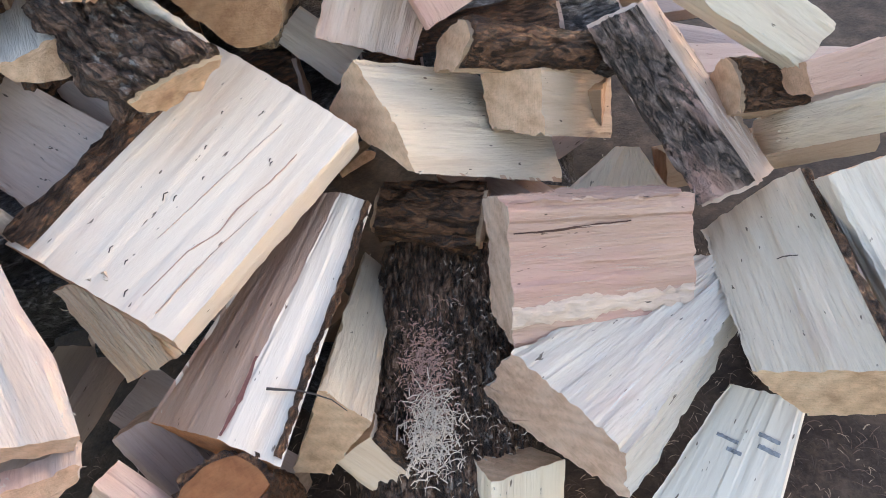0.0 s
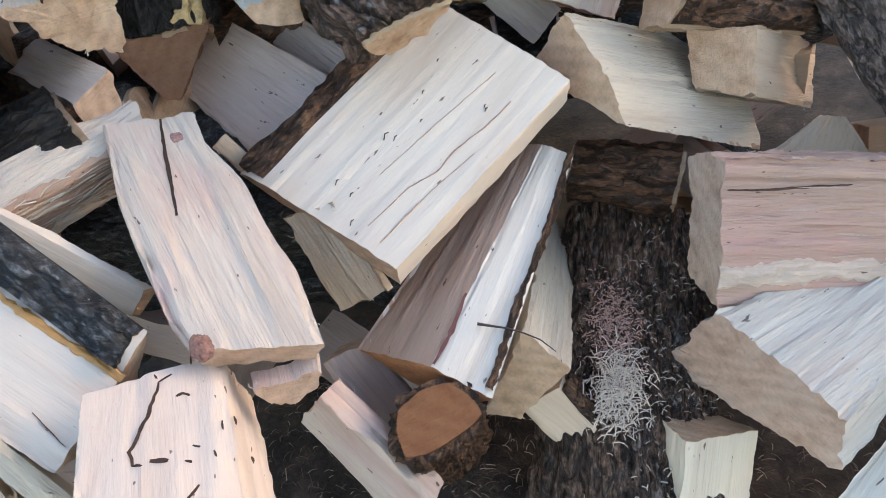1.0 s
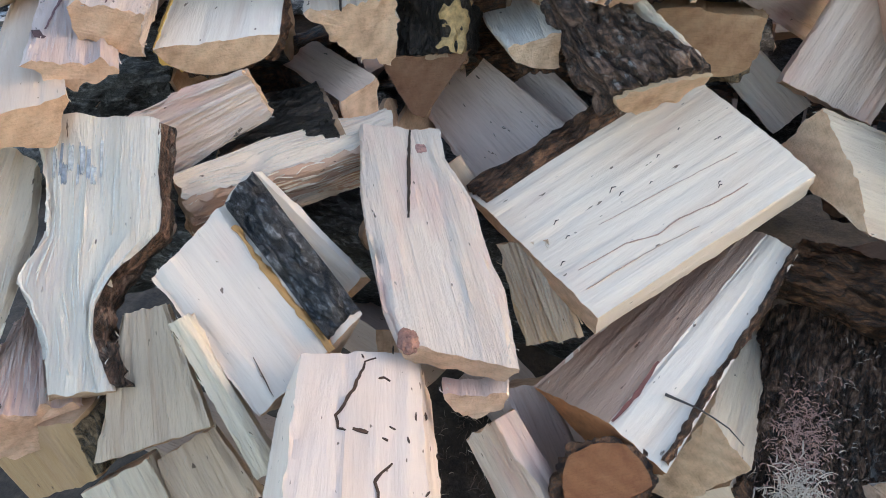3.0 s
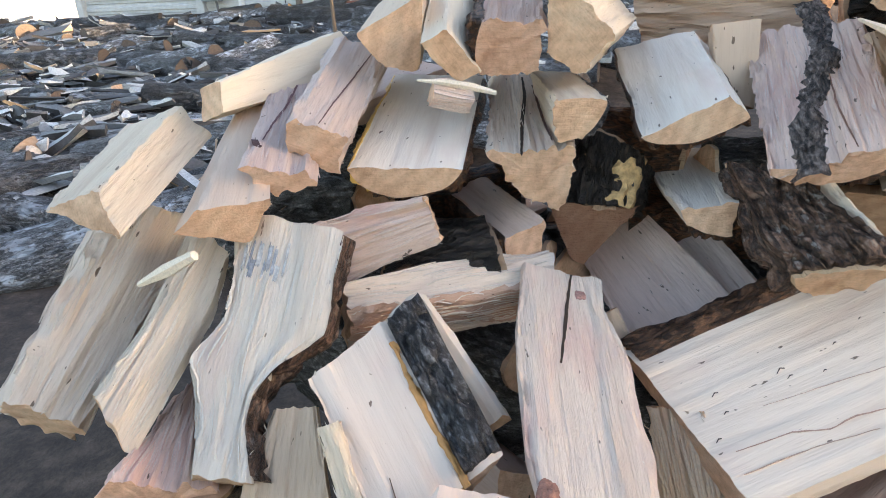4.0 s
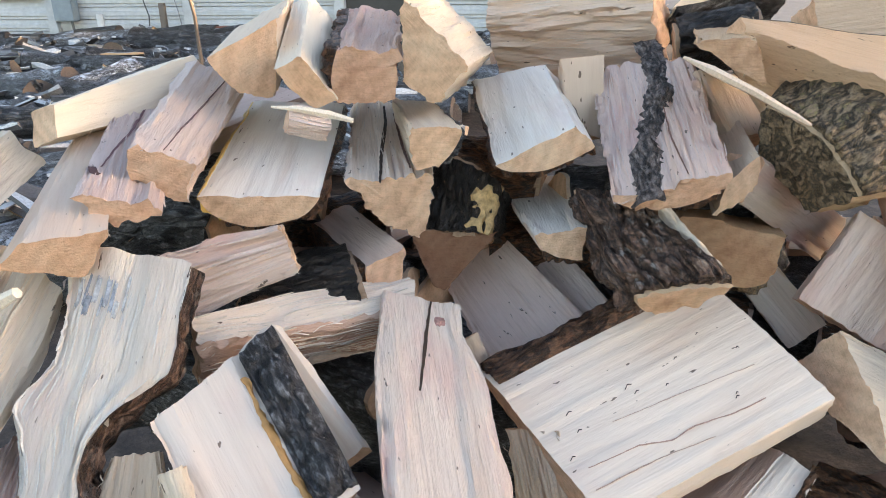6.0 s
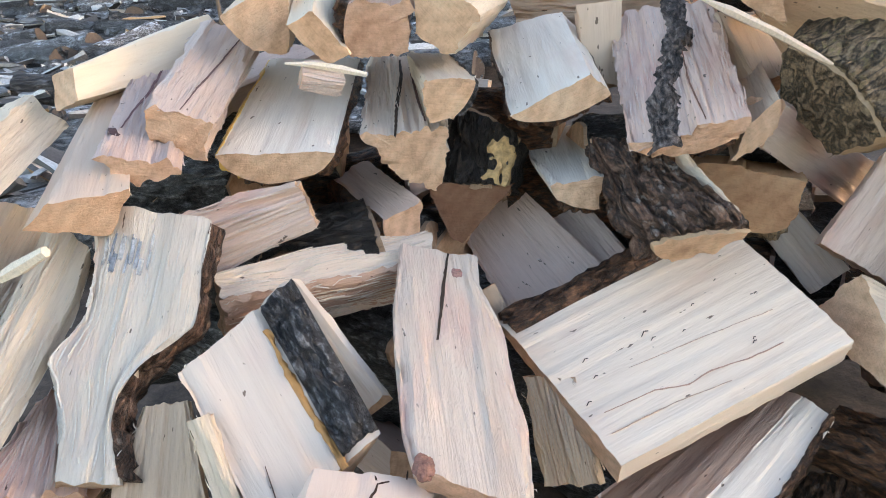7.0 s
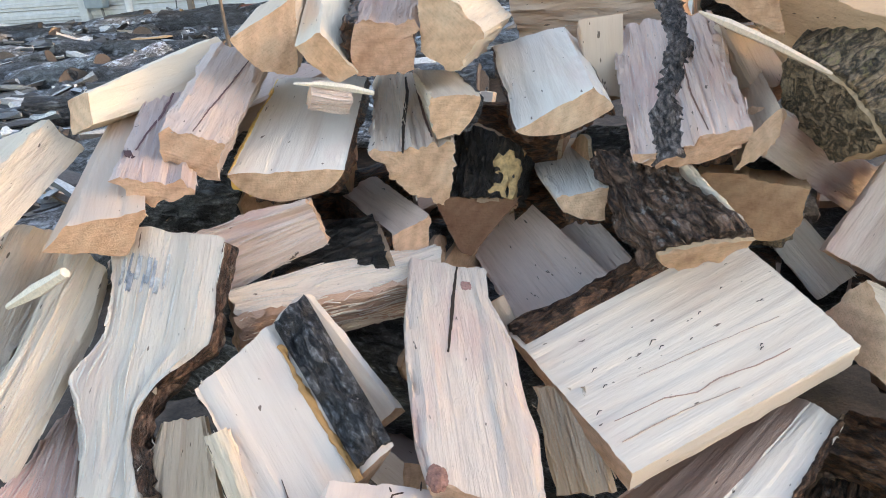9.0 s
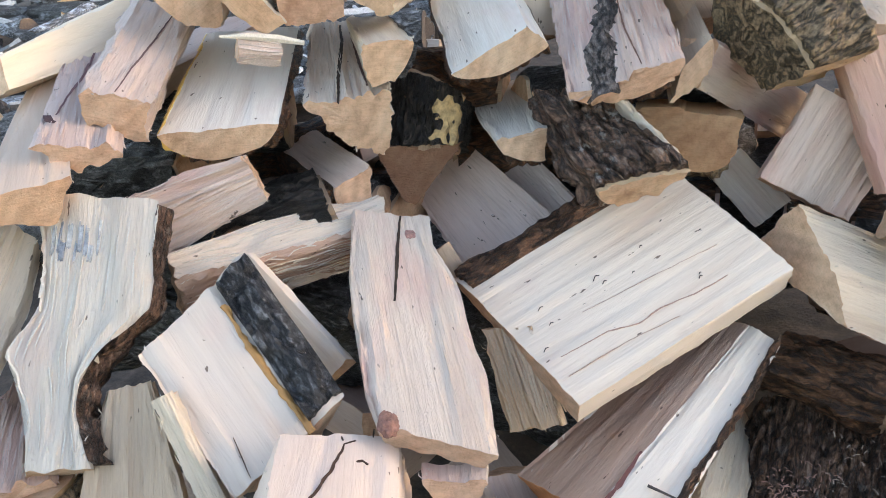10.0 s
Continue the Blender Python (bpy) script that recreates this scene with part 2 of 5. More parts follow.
def firewood(tone, place, turn, length, sec, taper=1.0, bark="", bast="", heart="", bulge=0.0, ragged=1.0, label="", fine=0.0046, bend=(0.0, 0.0), skew=(0.0, 0.0), seed=None, group="split firewood on the heap", wood_tone=None, dark_bark=False, barked_end=False, end_tone=None, flare=()):
    """A split log: its grain along x, its section sides ab (the top), bc, cd and da, its ends sawn, bark on the sides named."""
    s = random.uniform(0, 900) if seed is None else seed
    coated = set(range(4)) if bark == "all" else {EDGES[w] for w in bark.split(",") if w in EDGES}
    inner = {EDGES[w] for w in heart.split(",") if w}
    ring = outline(sec, coated, bulge, fine)
    rows = max(6, int(length / (fine * 1.7)))
    half = sec[1][0] / 2
    verts, m = [], len(ring)

    def at(i, j, lift=0.0, x=None):
        p, way, e, run, f = ring[j % m]
        u = i / rows if x is None else x / length
        xx = length * u
        k = 1 + (taper - 1) * u
        y, z = half + (p.x - half) * k, p.y * k
        if flare:
            side = max(-1.0, min(1.0, (p.x - half) / half))
            y += side * np.interp(u, [q[0] for q in flare], [q[1 if side < 0 else 2] for q in flare])
        if e in coated:
            d = 0.006 * noise.noise(Vector((xx * 9 + s, run * 14, 3.1)))
        else:
            fib = noise.noise(Vector((xx * 4 + s, run * 75, 1.7)))
            big = noise.noise(Vector((xx * 2.2 + s, run * 15, 8.2)))
            step = noise.noise(Vector((xx * 1.6 + s, run * 32, 5.5)))
            strand = noise.noise(Vector((xx * 9 + s, run * 190, 6.1)))
            d = ragged * (0.0016 * fib + 0.0015 * strand + 0.0042 * big + 0.0035 * min(1.0, max(0.0, (step - 0.08) * 14)))
            if ragged > 1.4:
                chunk = noise.noise(Vector((xx * 13 + s, run * 46, 2.9)))
                d += (ragged - 1.0) * (0.0045 * chunk + 0.004 * abs(noise.noise(Vector((xx * 6 + s, run * 95, 6.6)))))
            near = min(f, 1 - f)
            if near < 0.06:
                d += ragged * (0.005 * noise.noise(Vector((xx * 26 + s, e * 7.0, 2.2))) + 0.003 * noise.noise(Vector((xx * 90 + s, e * 7.0, 2.2)))) - 0.0015
        arc = 4 * u * (1 - u)
        y += bend[0] * arc + (d + lift) * way.x
        z += bend[1] * arc + (d + lift) * way.y
        rough_end = 0.0035 * ragged * noise.noise(Vector((run * 55 + s, u * 40, 9.0)))
        if 0 < u < 1:
            rough_end = 0.0
        xx += (p.x - half) * k * (skew[0] * (1 - u) + skew[1] * u)
        return (xx + rough_end, y, z)

    for i in range(rows + 1):
        verts += [at(i, j) for j in range(m)]
    faces, slots = [], []
    for i in range(rows):
        for j in range(m):
            faces.append((i * m + j, i * m + (j + 1) % m, (i + 1) * m + (j + 1) % m, (i + 1) * m + j))
            slots.append(1 if ring[j][2] in inner else 0)
    ob = new("firewood", mesh_of("firewood", verts, faces, [ROSY if tone in ("rose", "pink") else SMOOTH if ragged <= 0.8 else WOOD, HEART], slots, angle=34))
    ob.matrix_world = pose(*place, *turn)
    ob.color = (*(wood_tone or TONES[tone]), 1)
    tagged(ob, label, "firewood", group)
    # sawn ends, slightly dished and torn
    cy, cz = sum(p[0] for p in sec) / 4, sum(p[1] for p in sec) / 4
    for i in (0, rows):
        k = taper if i else 1.0
        hub = (length * i / rows + (cy - half) * k * skew[1 if i else 0], half + (cy - half) * k, cz * k)
        ev, ef = [], []
        for layer in range(5):
            g = 1 - layer / 5
            for j in range(m):
                q = verts[i * m + j]
                flat_x = length * i / rows + (q[1] - half) * skew[1 if i else 0]
                x = hub[0] + (q[0] - hub[0]) * g
                if layer:
                    x += 0.0012 * noise.noise(Vector((q[1] * g * 90, q[2] * g * 90, s))) * ragged - (1 - g ** 5) * (q[0] - flat_x) * g
                ev.append((x, hub[1] + (q[1] - hub[1]) * g, hub[2] + (q[2] - hub[2]) * g))
        for layer in range(4):
            for j in range(m):
                ef.append((layer * m + j, layer * m + (j + 1) % m, (layer + 1) * m + (j + 1) % m, (layer + 1) * m + j))
        ev.append(hub)
        ef += [(4 * m + j, 4 * m + (j + 1) % m, 5 * m) for j in range(m)]
        if barked_end:
            part("torn_end", mesh_of("torn_end", ev, ef, [COATS.get(tone, BARK)]), ob, "torn bark end")
        else:
            part("sawn_end", mesh_of("sawn_end", ev, ef, [END]), ob, "tan sawn end grain", color=end_tone or tuple(0.45 + 0.55 * v for v in (wood_tone or TONES[tone])))
    # loose fibres lifting from the split sides and edges
    if fine < 0.01 and len(coated) < 4:
        fv, ff = [], []
        rnd = random.Random(int(s * 7))
        free = [j for j in range(m) if ring[j][2] not in coated]
        corner = [j for j in free if min(ring[j][4], 1 - ring[j][4]) < 0.12] or free
        for _ in range(int(16 * ragged)):
            j = rnd.choice(corner if rnd.random() < 0.7 else free)
            x0 = rnd.choice((rnd.uniform(0, length), rnd.uniform(0, 0.03), length - rnd.uniform(0, 0.03)))
            way = 1 if x0 < length / 2 else -1
            if rnd.random() < 0.45:
                way = -way
            reach, wide = rnd.uniform(0.005, 0.018) * ragged, rnd.uniform(0.0005, 0.0013)
            if min(x0, length - x0) < 0.035:
                reach = min(reach, 0.009)
            p0 = Vector(at(0, j, -0.001, min(max(x0, 0.002), length - 0.002)))
            out = Vector((0, ring[j][1].x, ring[j][1].y))
            across = Vector((0, -out.z, out.y))
            tip = p0 + Vector((way * reach, 0, 0)) + out * rnd.uniform(0.0, 0.006) + across * rnd.uniform(-0.006, 0.006)
            mid = (p0 + tip) / 2 + out * rnd.uniform(0.0, 0.003)
            c = len(fv)
            fv += [p0 - across * wide, p0 + across * wide, p0 - out * wide, mid - across * wide, mid + across * wide, mid - out * wide, tip]
            ff += [(c, c + 1, c + 4, c + 3), (c + 1, c + 2, c + 5, c + 4), (c + 2, c, c + 3, c + 5), (c + 3, c + 4, c + 6), (c + 4, c + 5, c + 6), (c + 5, c + 3, c + 6)]
        if ragged > 1.4:
            for _ in range(int(110 * (ragged - 0.7))):
                j = rnd.choice(free)
                long = rnd.uniform(0.015, 0.085)
                x0 = rnd.uniform(0.0, max(0.01, length - long))
                wide, up, drift = rnd.uniform(0.0004, 0.0012), rnd.uniform(0.0, 0.004) * rnd.choice((0.2, 0.5, 1.0)), rnd.uniform(-0.004, 0.004)
                out = Vector((0, ring[j][1].x, ring[j][1].y))
                across = Vector((0, -out.z, out.y))
                c, tip_up = len(fv), rnd.random() < 0.5
                for k in range(5):
                    g = k / 4
                    rise = up * (g if tip_up else 1 - g) ** 2
                    p = Vector(at(0, j, 0.0006 + rise, min(x0 + long * g, length))) + across * drift * g
                    half_w = wide * (1.05 - abs(2 * g - 1) ** 2)
                    fv += [p - across * half_w, p + across * half_w, p - out * 0.0022]
                for k in range(4):
                    q, r = c + 3 * k, c + 3 * k + 3
                    ff += [(q, q + 1, r + 1, r), (q + 1, q + 2, r + 2, r + 1), (q + 2, q, r, r + 2)]
        part("loose_fibre", mesh_of("loose_fibre", fv, ff, [FIBRE]), ob, "fine loose wood fibres", color=tuple(0.86 * v for v in (wood_tone or TONES[tone])))["kind"] = "stuff"
    if coated:
        coat = COATS.get(tone, BARK if dark_bark else BARK_BROWN)
        for e in sorted(coated):
            cols = [j for j in range(m) if ring[j][2] == e]
            cols.append(cols[-1] + 1)
            bv, bf = [], []
            w = len(cols)
            wide = (Vector(sec[e]) - Vector(sec[(e + 1) % 4])).length
            thick = max(1.3, ragged) * min(1.0, 0.25 + wide / 0.06)
            for layer in (0, 1):
                for i in range(rows + 1):
                    for c, j in enumerate(cols):
                        x = min(max(length * i / rows, 0.004), length - 0.004)
                        if i in (0, rows):
                            x += (0.006 if i == 0 else -0.006) * (0.5 + noise.noise(Vector((j * 0.6, s, i))))
                            x = min(max(x, 0.001), length - 0.001)
                        run = ring[j % m][3]
                        plate = noise.noise(Vector((x * 22 + s, run * 38, 0.3)))
                        fine_n = noise.noise(Vector((x * 70 + s, run * 110, 4.4)))
                        fiss = min(1.0, 5 * abs(noise.noise(Vector((x * 17 + s, run * 48, 7.1)))))
                        lift = -0.002 if layer == 0 else 0.002 + thick * (0.006 * fiss + 0.003 * plate + 0.003 * fine_n + (0.002 if plate > 0.1 else 0))
                        if layer and c in (0, w - 1):
                            lift = 0.0015
                        bv.append(at(i, j, lift, x))
            n1 = (rows + 1) * w
            for i in range(rows):
                for c in range(w - 1):
                    q = (i * w + c, i * w + c + 1, (i + 1) * w + c + 1, (i + 1) * w + c)
                    bf += [q, tuple(v + n1 for v in q)]
                for c in (0, w - 1):
                    bf.append((i * w + c, (i + 1) * w + c, (i + 1) * w + c + n1, i * w + c + n1))
            for c in range(w - 1):
                for i in (0, rows):
                    bf.append((i * w + c, i * w + c + 1, i * w + c + 1 + n1, i * w + c + n1))
            if e in {EDGES[w] for w in bast.split(",") if w}:
                part("bast", mesh_of("bast", bv, bf, [BAST], angle=60), ob, "smooth yellow inner bark", color=(0.80, 0.52, 0.13))
            else:
                part("bark", mesh_of("bark", bv, bf, [coat], angle=60), ob, "rough fissured bark")
    return ob


# ---- ground ----
def ground_height(x, y):
    return GROUND + 0.02 * noise.noise(Vector((x * 2, y * 2, 0))) + 0.008 * noise.noise(Vector((x * 14, y * 14, 3))) 


def grid(xs, ys, fn, name, mat):
    verts = [(x, y, fn(x, y)) for y in ys for x in xs]
    w = len(xs)
    faces = [(j * w + i, j * w + i + 1, (j + 1) * w + i + 1, (j + 1) * w + i) for j in range(len(ys) - 1) for i in range(w - 1)]
    return mesh_of(name, verts, faces, [mat])


def spread(near, far, fine, count):
    """Steps that are fine near the heap and widen towards the horizon."""
    a = list(np.arange(-near, near + 1e-6, fine))
    b = list(np.geomspace(near * 1.15, far, count))
    return [-v for v in reversed(b)] + a + b


tagged(new("ground", grid(spread(2.5, 900, 0.05, 22), spread(2.5, 900, 0.05, 22), ground_height, "ground", SOIL)), "dark soil strewn with bark and wood chips", "ground", kind="structure")

# ---- the house behind the yard ----
WALL_Y = 9.4


def house():
    h = tagged(new("house"), "low house with grey-white horizontal metal siding", "house")
    h.location = (0, WALL_Y, GROUND)
    siding, trim_c, dark = (0.60, 0.605, 0.60), (0.64, 0.645, 0.64), (0.055, 0.05, 0.047)
    part("wall", box(-9.9, 0.95, 0.06, 0.25, 0.0, 3.1, PLAIN), h, color=siding)
    openings = [(-9.4, -7.56, 1.06, 2.1), (-3.08, -2.2, 0.1, 2.15), (-0.92, 0.75, 0.95, 2.1)]
    for k in range(18):
        z = 0.12 + 0.165 * k
        spans, left = [], -9.9
        for a, b, lo, hi in openings:
            if z + 0.165 > lo and z < hi:
                spans.append((left, a))
                left = b
        spans.append((left, 0.95))
        for a, b in spans:
            bm = bmesh.new()
            ring = [(0.06, 0.0), (0.012, 0.004), (0.02, 0.045), (0.0, 0.05), (0.004, 0.1), (0.02, 0.112), (0.03, 0.16), (0.06, 0.162)]
            va = [bm.verts.new((a, y, z + w)) for y, w in ring]
            vb = [bm.verts.new((b, y, z + w)) for y, w in ring]
            for i in range(len(ring) - 1):
                bm.faces.new((va[i], va[i + 1], vb[i + 1], vb[i]))
            bm.faces.new(va)
            bm.faces.new(vb)
            bmesh.ops.recalc_face_normals(bm, faces=bm.faces)
            me = bpy.data.meshes.new("siding_board")
            bm.to_mesh(me)
            bm.free()
            me.materials.append(PLAIN)
            part("siding_board", me, h, color=siding)
    for x in (-9.85, -7.45, -5.33, -3.16, -2.12, -1.05, 0.9):
        part("post", box(x - 0.07, x + 0.07, -0.07, 0.05, 0.0, 3.1, PLAIN, 0.008), h, color=trim_c)
    glass = toned("dim_glass", 0.15, 6.0, 0.8)
    for a, b, lo, hi in (openings[0], openings[2]):
        w = part("window", box(a, b, 0.03, 0.055, lo, hi, glass), h, "dim window pane", color=dark)
        for (x0, x1, z0, z1) in ((a, a + 0.05, lo, hi), (b - 0.05, b, lo, hi), (a + 0.05, b - 0.05, hi - 0.05, hi), (a + 0.05, b - 0.05, lo, lo + 0.05)):
            part("frame", box(x0, x1, -0.03, 0.058, z0, z1, PLAIN), w, color=(0.42, 0.42, 0.41))
    for k in range(22):
        z = 1.02 + 0.048 * k
        part("louvre", box(-0.87, 0.7, -0.012, 0.02, z, z + 0.034, PLAIN), h, "grey-blue louvre slat", color=(0.19, 0.21, 0.225))
    d = part("door", box(-3.08, -2.2, 0.0, 0.05, 0.1, 2.15, PLAIN), h, "dark weathered door", color=(0.075, 0.068, 0.06))
    part("notice", box(-2.72, -2.66, -0.012, 0.0, 1.42, 1.52, PLAIN), d, color=(0.7, 0.7, 0.68))
    part("dish", box(-2.95, -2.5, -0.03, -0.002, 1.55, 1.95, PLAIN, 0.01), d, color=(0.16, 0.155, 0.15))
    roof = box(-10.4, 1.4, -0.6, 6.5, 3.1, 3.35, PLAIN)
    part("roof", roof, h, "dark roof", color=(0.12, 0.11, 0.105))
    part("back_wall", box(-9.9, 0.95, 5.6, 5.8, 0.0, 3.1, PLAIN), h, color=siding)
    part("gable_wall", box(-9.9, -9.75, 0.25, 5.6, 0.0, 3.1, PLAIN), h, color=siding)
    part("gable_wall", box(0.8, 0.95, 0.25, 5.6, 0.0, 3.1, PLAIN), h, color=siding)
    return h


house()


def meter_box():
    m = tagged(new("meter_box"), "blue-grey electric meter box fixed to the siding", "meter box")
    m.location = (-7.16, WALL_Y - 0.12, 1.08)
    c = (0.25, 0.30, 0.33)
    part("body", box(-0.14, 0.14, -0.06, 0.10, -0.2, 0.18, PLAIN, 0.012), m, color=c)
    part("lid", box(-0.15, 0.15, -0.075, -0.062, -0.19, 0.19, PLAIN, 0.004), m, color=(0.28, 0.33, 0.36))
    part("conduit", tube([(0.05, 0.02, -0.2), (0.06, 0.03, -0.4), (0.1, 0.03, -0.7), (0.1, 0.03, -0.95)], [0.018] * 4, PLAIN), m, color=(0.2, 0.2, 0.2))


meter_box()
wire = tagged(new("cable", tube([(-6.02, 9.33, 1.36), (-5.98, 9.3, 1.3), (-5.95, 9.31, 1.1), (-5.9, 9.3, 0.95), (-5.93, 9.31, 0.7), (-5.92, 9.31, 0.2)], [0.009] * 6, PLAIN)), "thin grey cable hanging down the siding", "cable")
wire.color = (0.12, 0.12, 0.12, 1)
wire = tagged(new("cable", tube([(-5.55, 9.32, 1.7), (-5.53, 9.31, 1.3), (-5.45, 9.3, 1.0), (-5.4, 9.31, 0.6), (-5.4, 9.31, 0.15)], [0.006] * 5, PLAIN)), "thin pale cable hanging down the siding", "cable")
wire.color = (0.3, 0.3, 0.3, 1)
pole = tagged(new("pipe", tube([(-6.55, 9.15, GROUND), (-6.55, 9.15, 0.98)], [0.05, 0.05], PLAIN, 14)), "white plastic pipe standing by the house", "pipe")
pole.color = (0.75, 0.75, 0.74, 1)
stake = tagged(new("stake", box(-5.62, -5.54, 9.1, 9.16, GROUND, 1.12, PLAIN, 0.004)), "weathered wooden stake by the house", "stake")
stake.color = (0.2, 0.16, 0.13, 1)
for x0, x1, y, z, c, lab in ((-4.6, -3.0, 8.75, 0.84, (0.26, 0.10, 0.07), "rust-red beam lying before the house"), (-6.6, -5.0, 8.7, 0.8, (0.09, 0.075, 0.065), "dark weathered plank before the house"),
                             (-9.6, -7.2, 8.8, 0.74, (0.10, 0.085, 0.075), "dark weathered plank before the house")):
    b = tagged(new("beam", box(x0, x1, y - 0.09, y + 0.09, z - 0.62, z, PLAIN, 0.01)), lab, "beam")
    b.color = (*c, 1)


def sapling():
    """A thin leafless shoot that rises from the log store."""
    s = tagged(new("sapling"), "thin leafless sapling among the stored logs", "sapling")
    s.location = (-2.235, 3.965, 0)
    c = (0.17, 0.12, 0.085)
    part("stem", tube([(0.02, 0, GROUND), (0.0, 0, 0.9), (-0.01, 0.01, 1.15), (-0.04, 0, 1.34), (-0.10, 0, 1.43), (-0.2, 0.0, 1.5), (-0.24, 0, 1.56)], [0.014, 0.011, 0.01, 0.008, 0.006, 0.004, 0.002], FIBRE), s, color=c)
    part("twig", tube([(-0.09, 0, 1.41), (-0.06, 0, 1.5), (-0.03, 0, 1.56)], [0.005, 0.003, 0.0015], FIBRE), s, color=c)


sapling()


# ---- the store of round logs ----
def log_meshes(radius, length, s):
    """Bark tube with lumps and the two sawn ends, as two meshes."""
    sides, rows = 26, max(6, int(length / 0.06))
    verts, faces = [], []
    for i in range(rows + 1):
        x = length * (i / rows - 0.5)
        for k in range(sides):
            a = 2 * math.pi * k / sides
            r = radius * (1 + 0.12 * noise.noise(Vector((x * 2 + s, math.cos(a) * 1.3, math.sin(a) * 1.3))) + 0.07 * noise.noise(Vector((x * 7 + s, math.cos(a) * 5, math.sin(a) * 5))))
            verts.append((x + 0.01 * noise.noise(Vector((k, s, i))), r * math.cos(a), r * math.sin(a) + 0.05 * length * noise.noise(Vector((x * 1.5, s, 0)))))
    for i in range(rows):
        for k in range(sides):
            faces.append((i * sides + k, i * sides + (k + 1) % sides, (i + 1) * sides + (k + 1) % sides, (i + 1) * sides + k))
    ends = [verts[:sides], verts[-sides:]]
    end_v, end_f = [], []
    for n, ring in enumerate(ends):
        base = len(end_v)
        end_v += [(x + (-0.004 if n == 0 else 0.004), y * 0.97, z * 0.97) for x, y, z in ring]
        end_v.append((sum(p[0] for p in ring) / sides, 0, sum(p[2] for p in ring) / sides))
        end_f += [(base + k, base + (k + 1) % sides, base + sides) for k in range(sides)]
    faces += [tuple(range(sides)), tuple(range(rows * sides, (rows + 1) * sides))]
    cut = sides + 1
    first, last = (end_v[:cut], end_f[:sides]), (end_v[cut:], [tuple(v - cut for v in f) for f in end_f[sides:]])
    return mesh_of("log", verts, faces, [BARK_GREY], angle=50), [mesh_of("sawn_end", v, f, [WEATHERED]) for v, f in (first, last)]


random.seed(11)
STORE = [log_meshes(r, l, i * 13.7) for i, (r, l) in enumerate(((0.16, 1.05), (0.12, 0.8), (0.19, 0.7), (0.10, 0.95), (0.14, 0.55), (0.08, 0.9), (0.2, 1.2), (0.11, 0.6)))]


def stored_log(kind, m, shade, label, coat=None):
    body, ends = STORE[kind]
    ob = tagged(new("log", body), label, "log", "logs in the store")
    ob.matrix_world = m @ Matrix.Diagonal((1, random.uniform(0.6, 1.0), random.uniform(0.6, 1.0), 1))
    ob.color = (*shade, 1)
    for e in ends:
        # a few ends get an orange tone that stands for sunlight on them
        part("sawn_end", e, ob, "dark weathered sawn end", color=(0.16, 0.12, 0.095) if random.random() < 0.93 else (0.4, 0.26, 0.14))
    return ob


stored_log(0, pose(-3.35, 3.2, 0.33, 20, 3, 14), (0.3, 0.3, 0.3), "thick grey-barked round log on the ground")
stored_log(0, pose(-4.75, 4.4, 0.36, 120, -2, 6), (0.3, 0.3, 0.3), "thick grey-barked round log on the ground")
stored_log(6, pose(-3.3, 2.35, 0.30, 200, 4, 70), (0.3, 0.3, 0.3), "thick grey-barked round log with a dark sawn end")
stored_log(2, pose(-2.5, 2.7, 0.26, 80, 4, 12), (0.3, 0.3, 0.3), "short thick grey-barked log beside the heap")
for y in np.arange(2.3, 8.9, 0.36):
    rise = 0.05 + 0.052 * (y - 2.3)
    x = -1.45 * y - 0.5 + random.uniform(-0.3, 0.3)
    while x < (-1.75 + 0.28 * (y - 2.3)):
        cross = random.random() < 0.2
        taken = (abs(y - 3.2) < 0.25 and -4.0 < x < -2.8) or (abs(y - 4.4) < 0.25 and -5.4 < x < -4.1)
        if not taken:
            z = GROUND + 0.10 + rise + random.uniform(-0.06, 0.10)
            g = random.uniform(0.16, 0.42)
            stored_log(random.randrange(8), pose(x, y + random.uniform(-0.12, 0.12), z, random.uniform(0, 360), random.uniform(-9, 9), random.gauss(84 if cross else 5, 18)), (g, g * 0.95, g * 0.88), "grey weathered round log in the store")
        x += random.uniform(0.42, 0.8)
for i in range(45):
    y = random.uniform(2.6, 8.7)
    x = random.uniform(-1.4 * y - 0.4, -1.9 + 0.28 * (y - 2.3))
    w, g = random.uniform(0.12, 0.24), random.choice((0.16, 0.22, 0.3, 0.42, 0.62, 0.78))
    firewood("tan", (x, y, GROUND + 0.22 + 0.052 * (y - 2.3)), (random.uniform(-30, 30), random.uniform(-10, 10), random.gauss(5, 30)), random.uniform(0.4, 0.8), [(0, 0), (w, 0), (w * 0.85, -0.08), (w * 0.1, -0.1)], bark=random.choice(["", "top", "cd"]),
             fine=0.022, ragged=1.5, label="weathered grey split log in the store", group="logs in the store", wood_tone=(g, g * 0.97, g * 0.94), dark_bark=True)


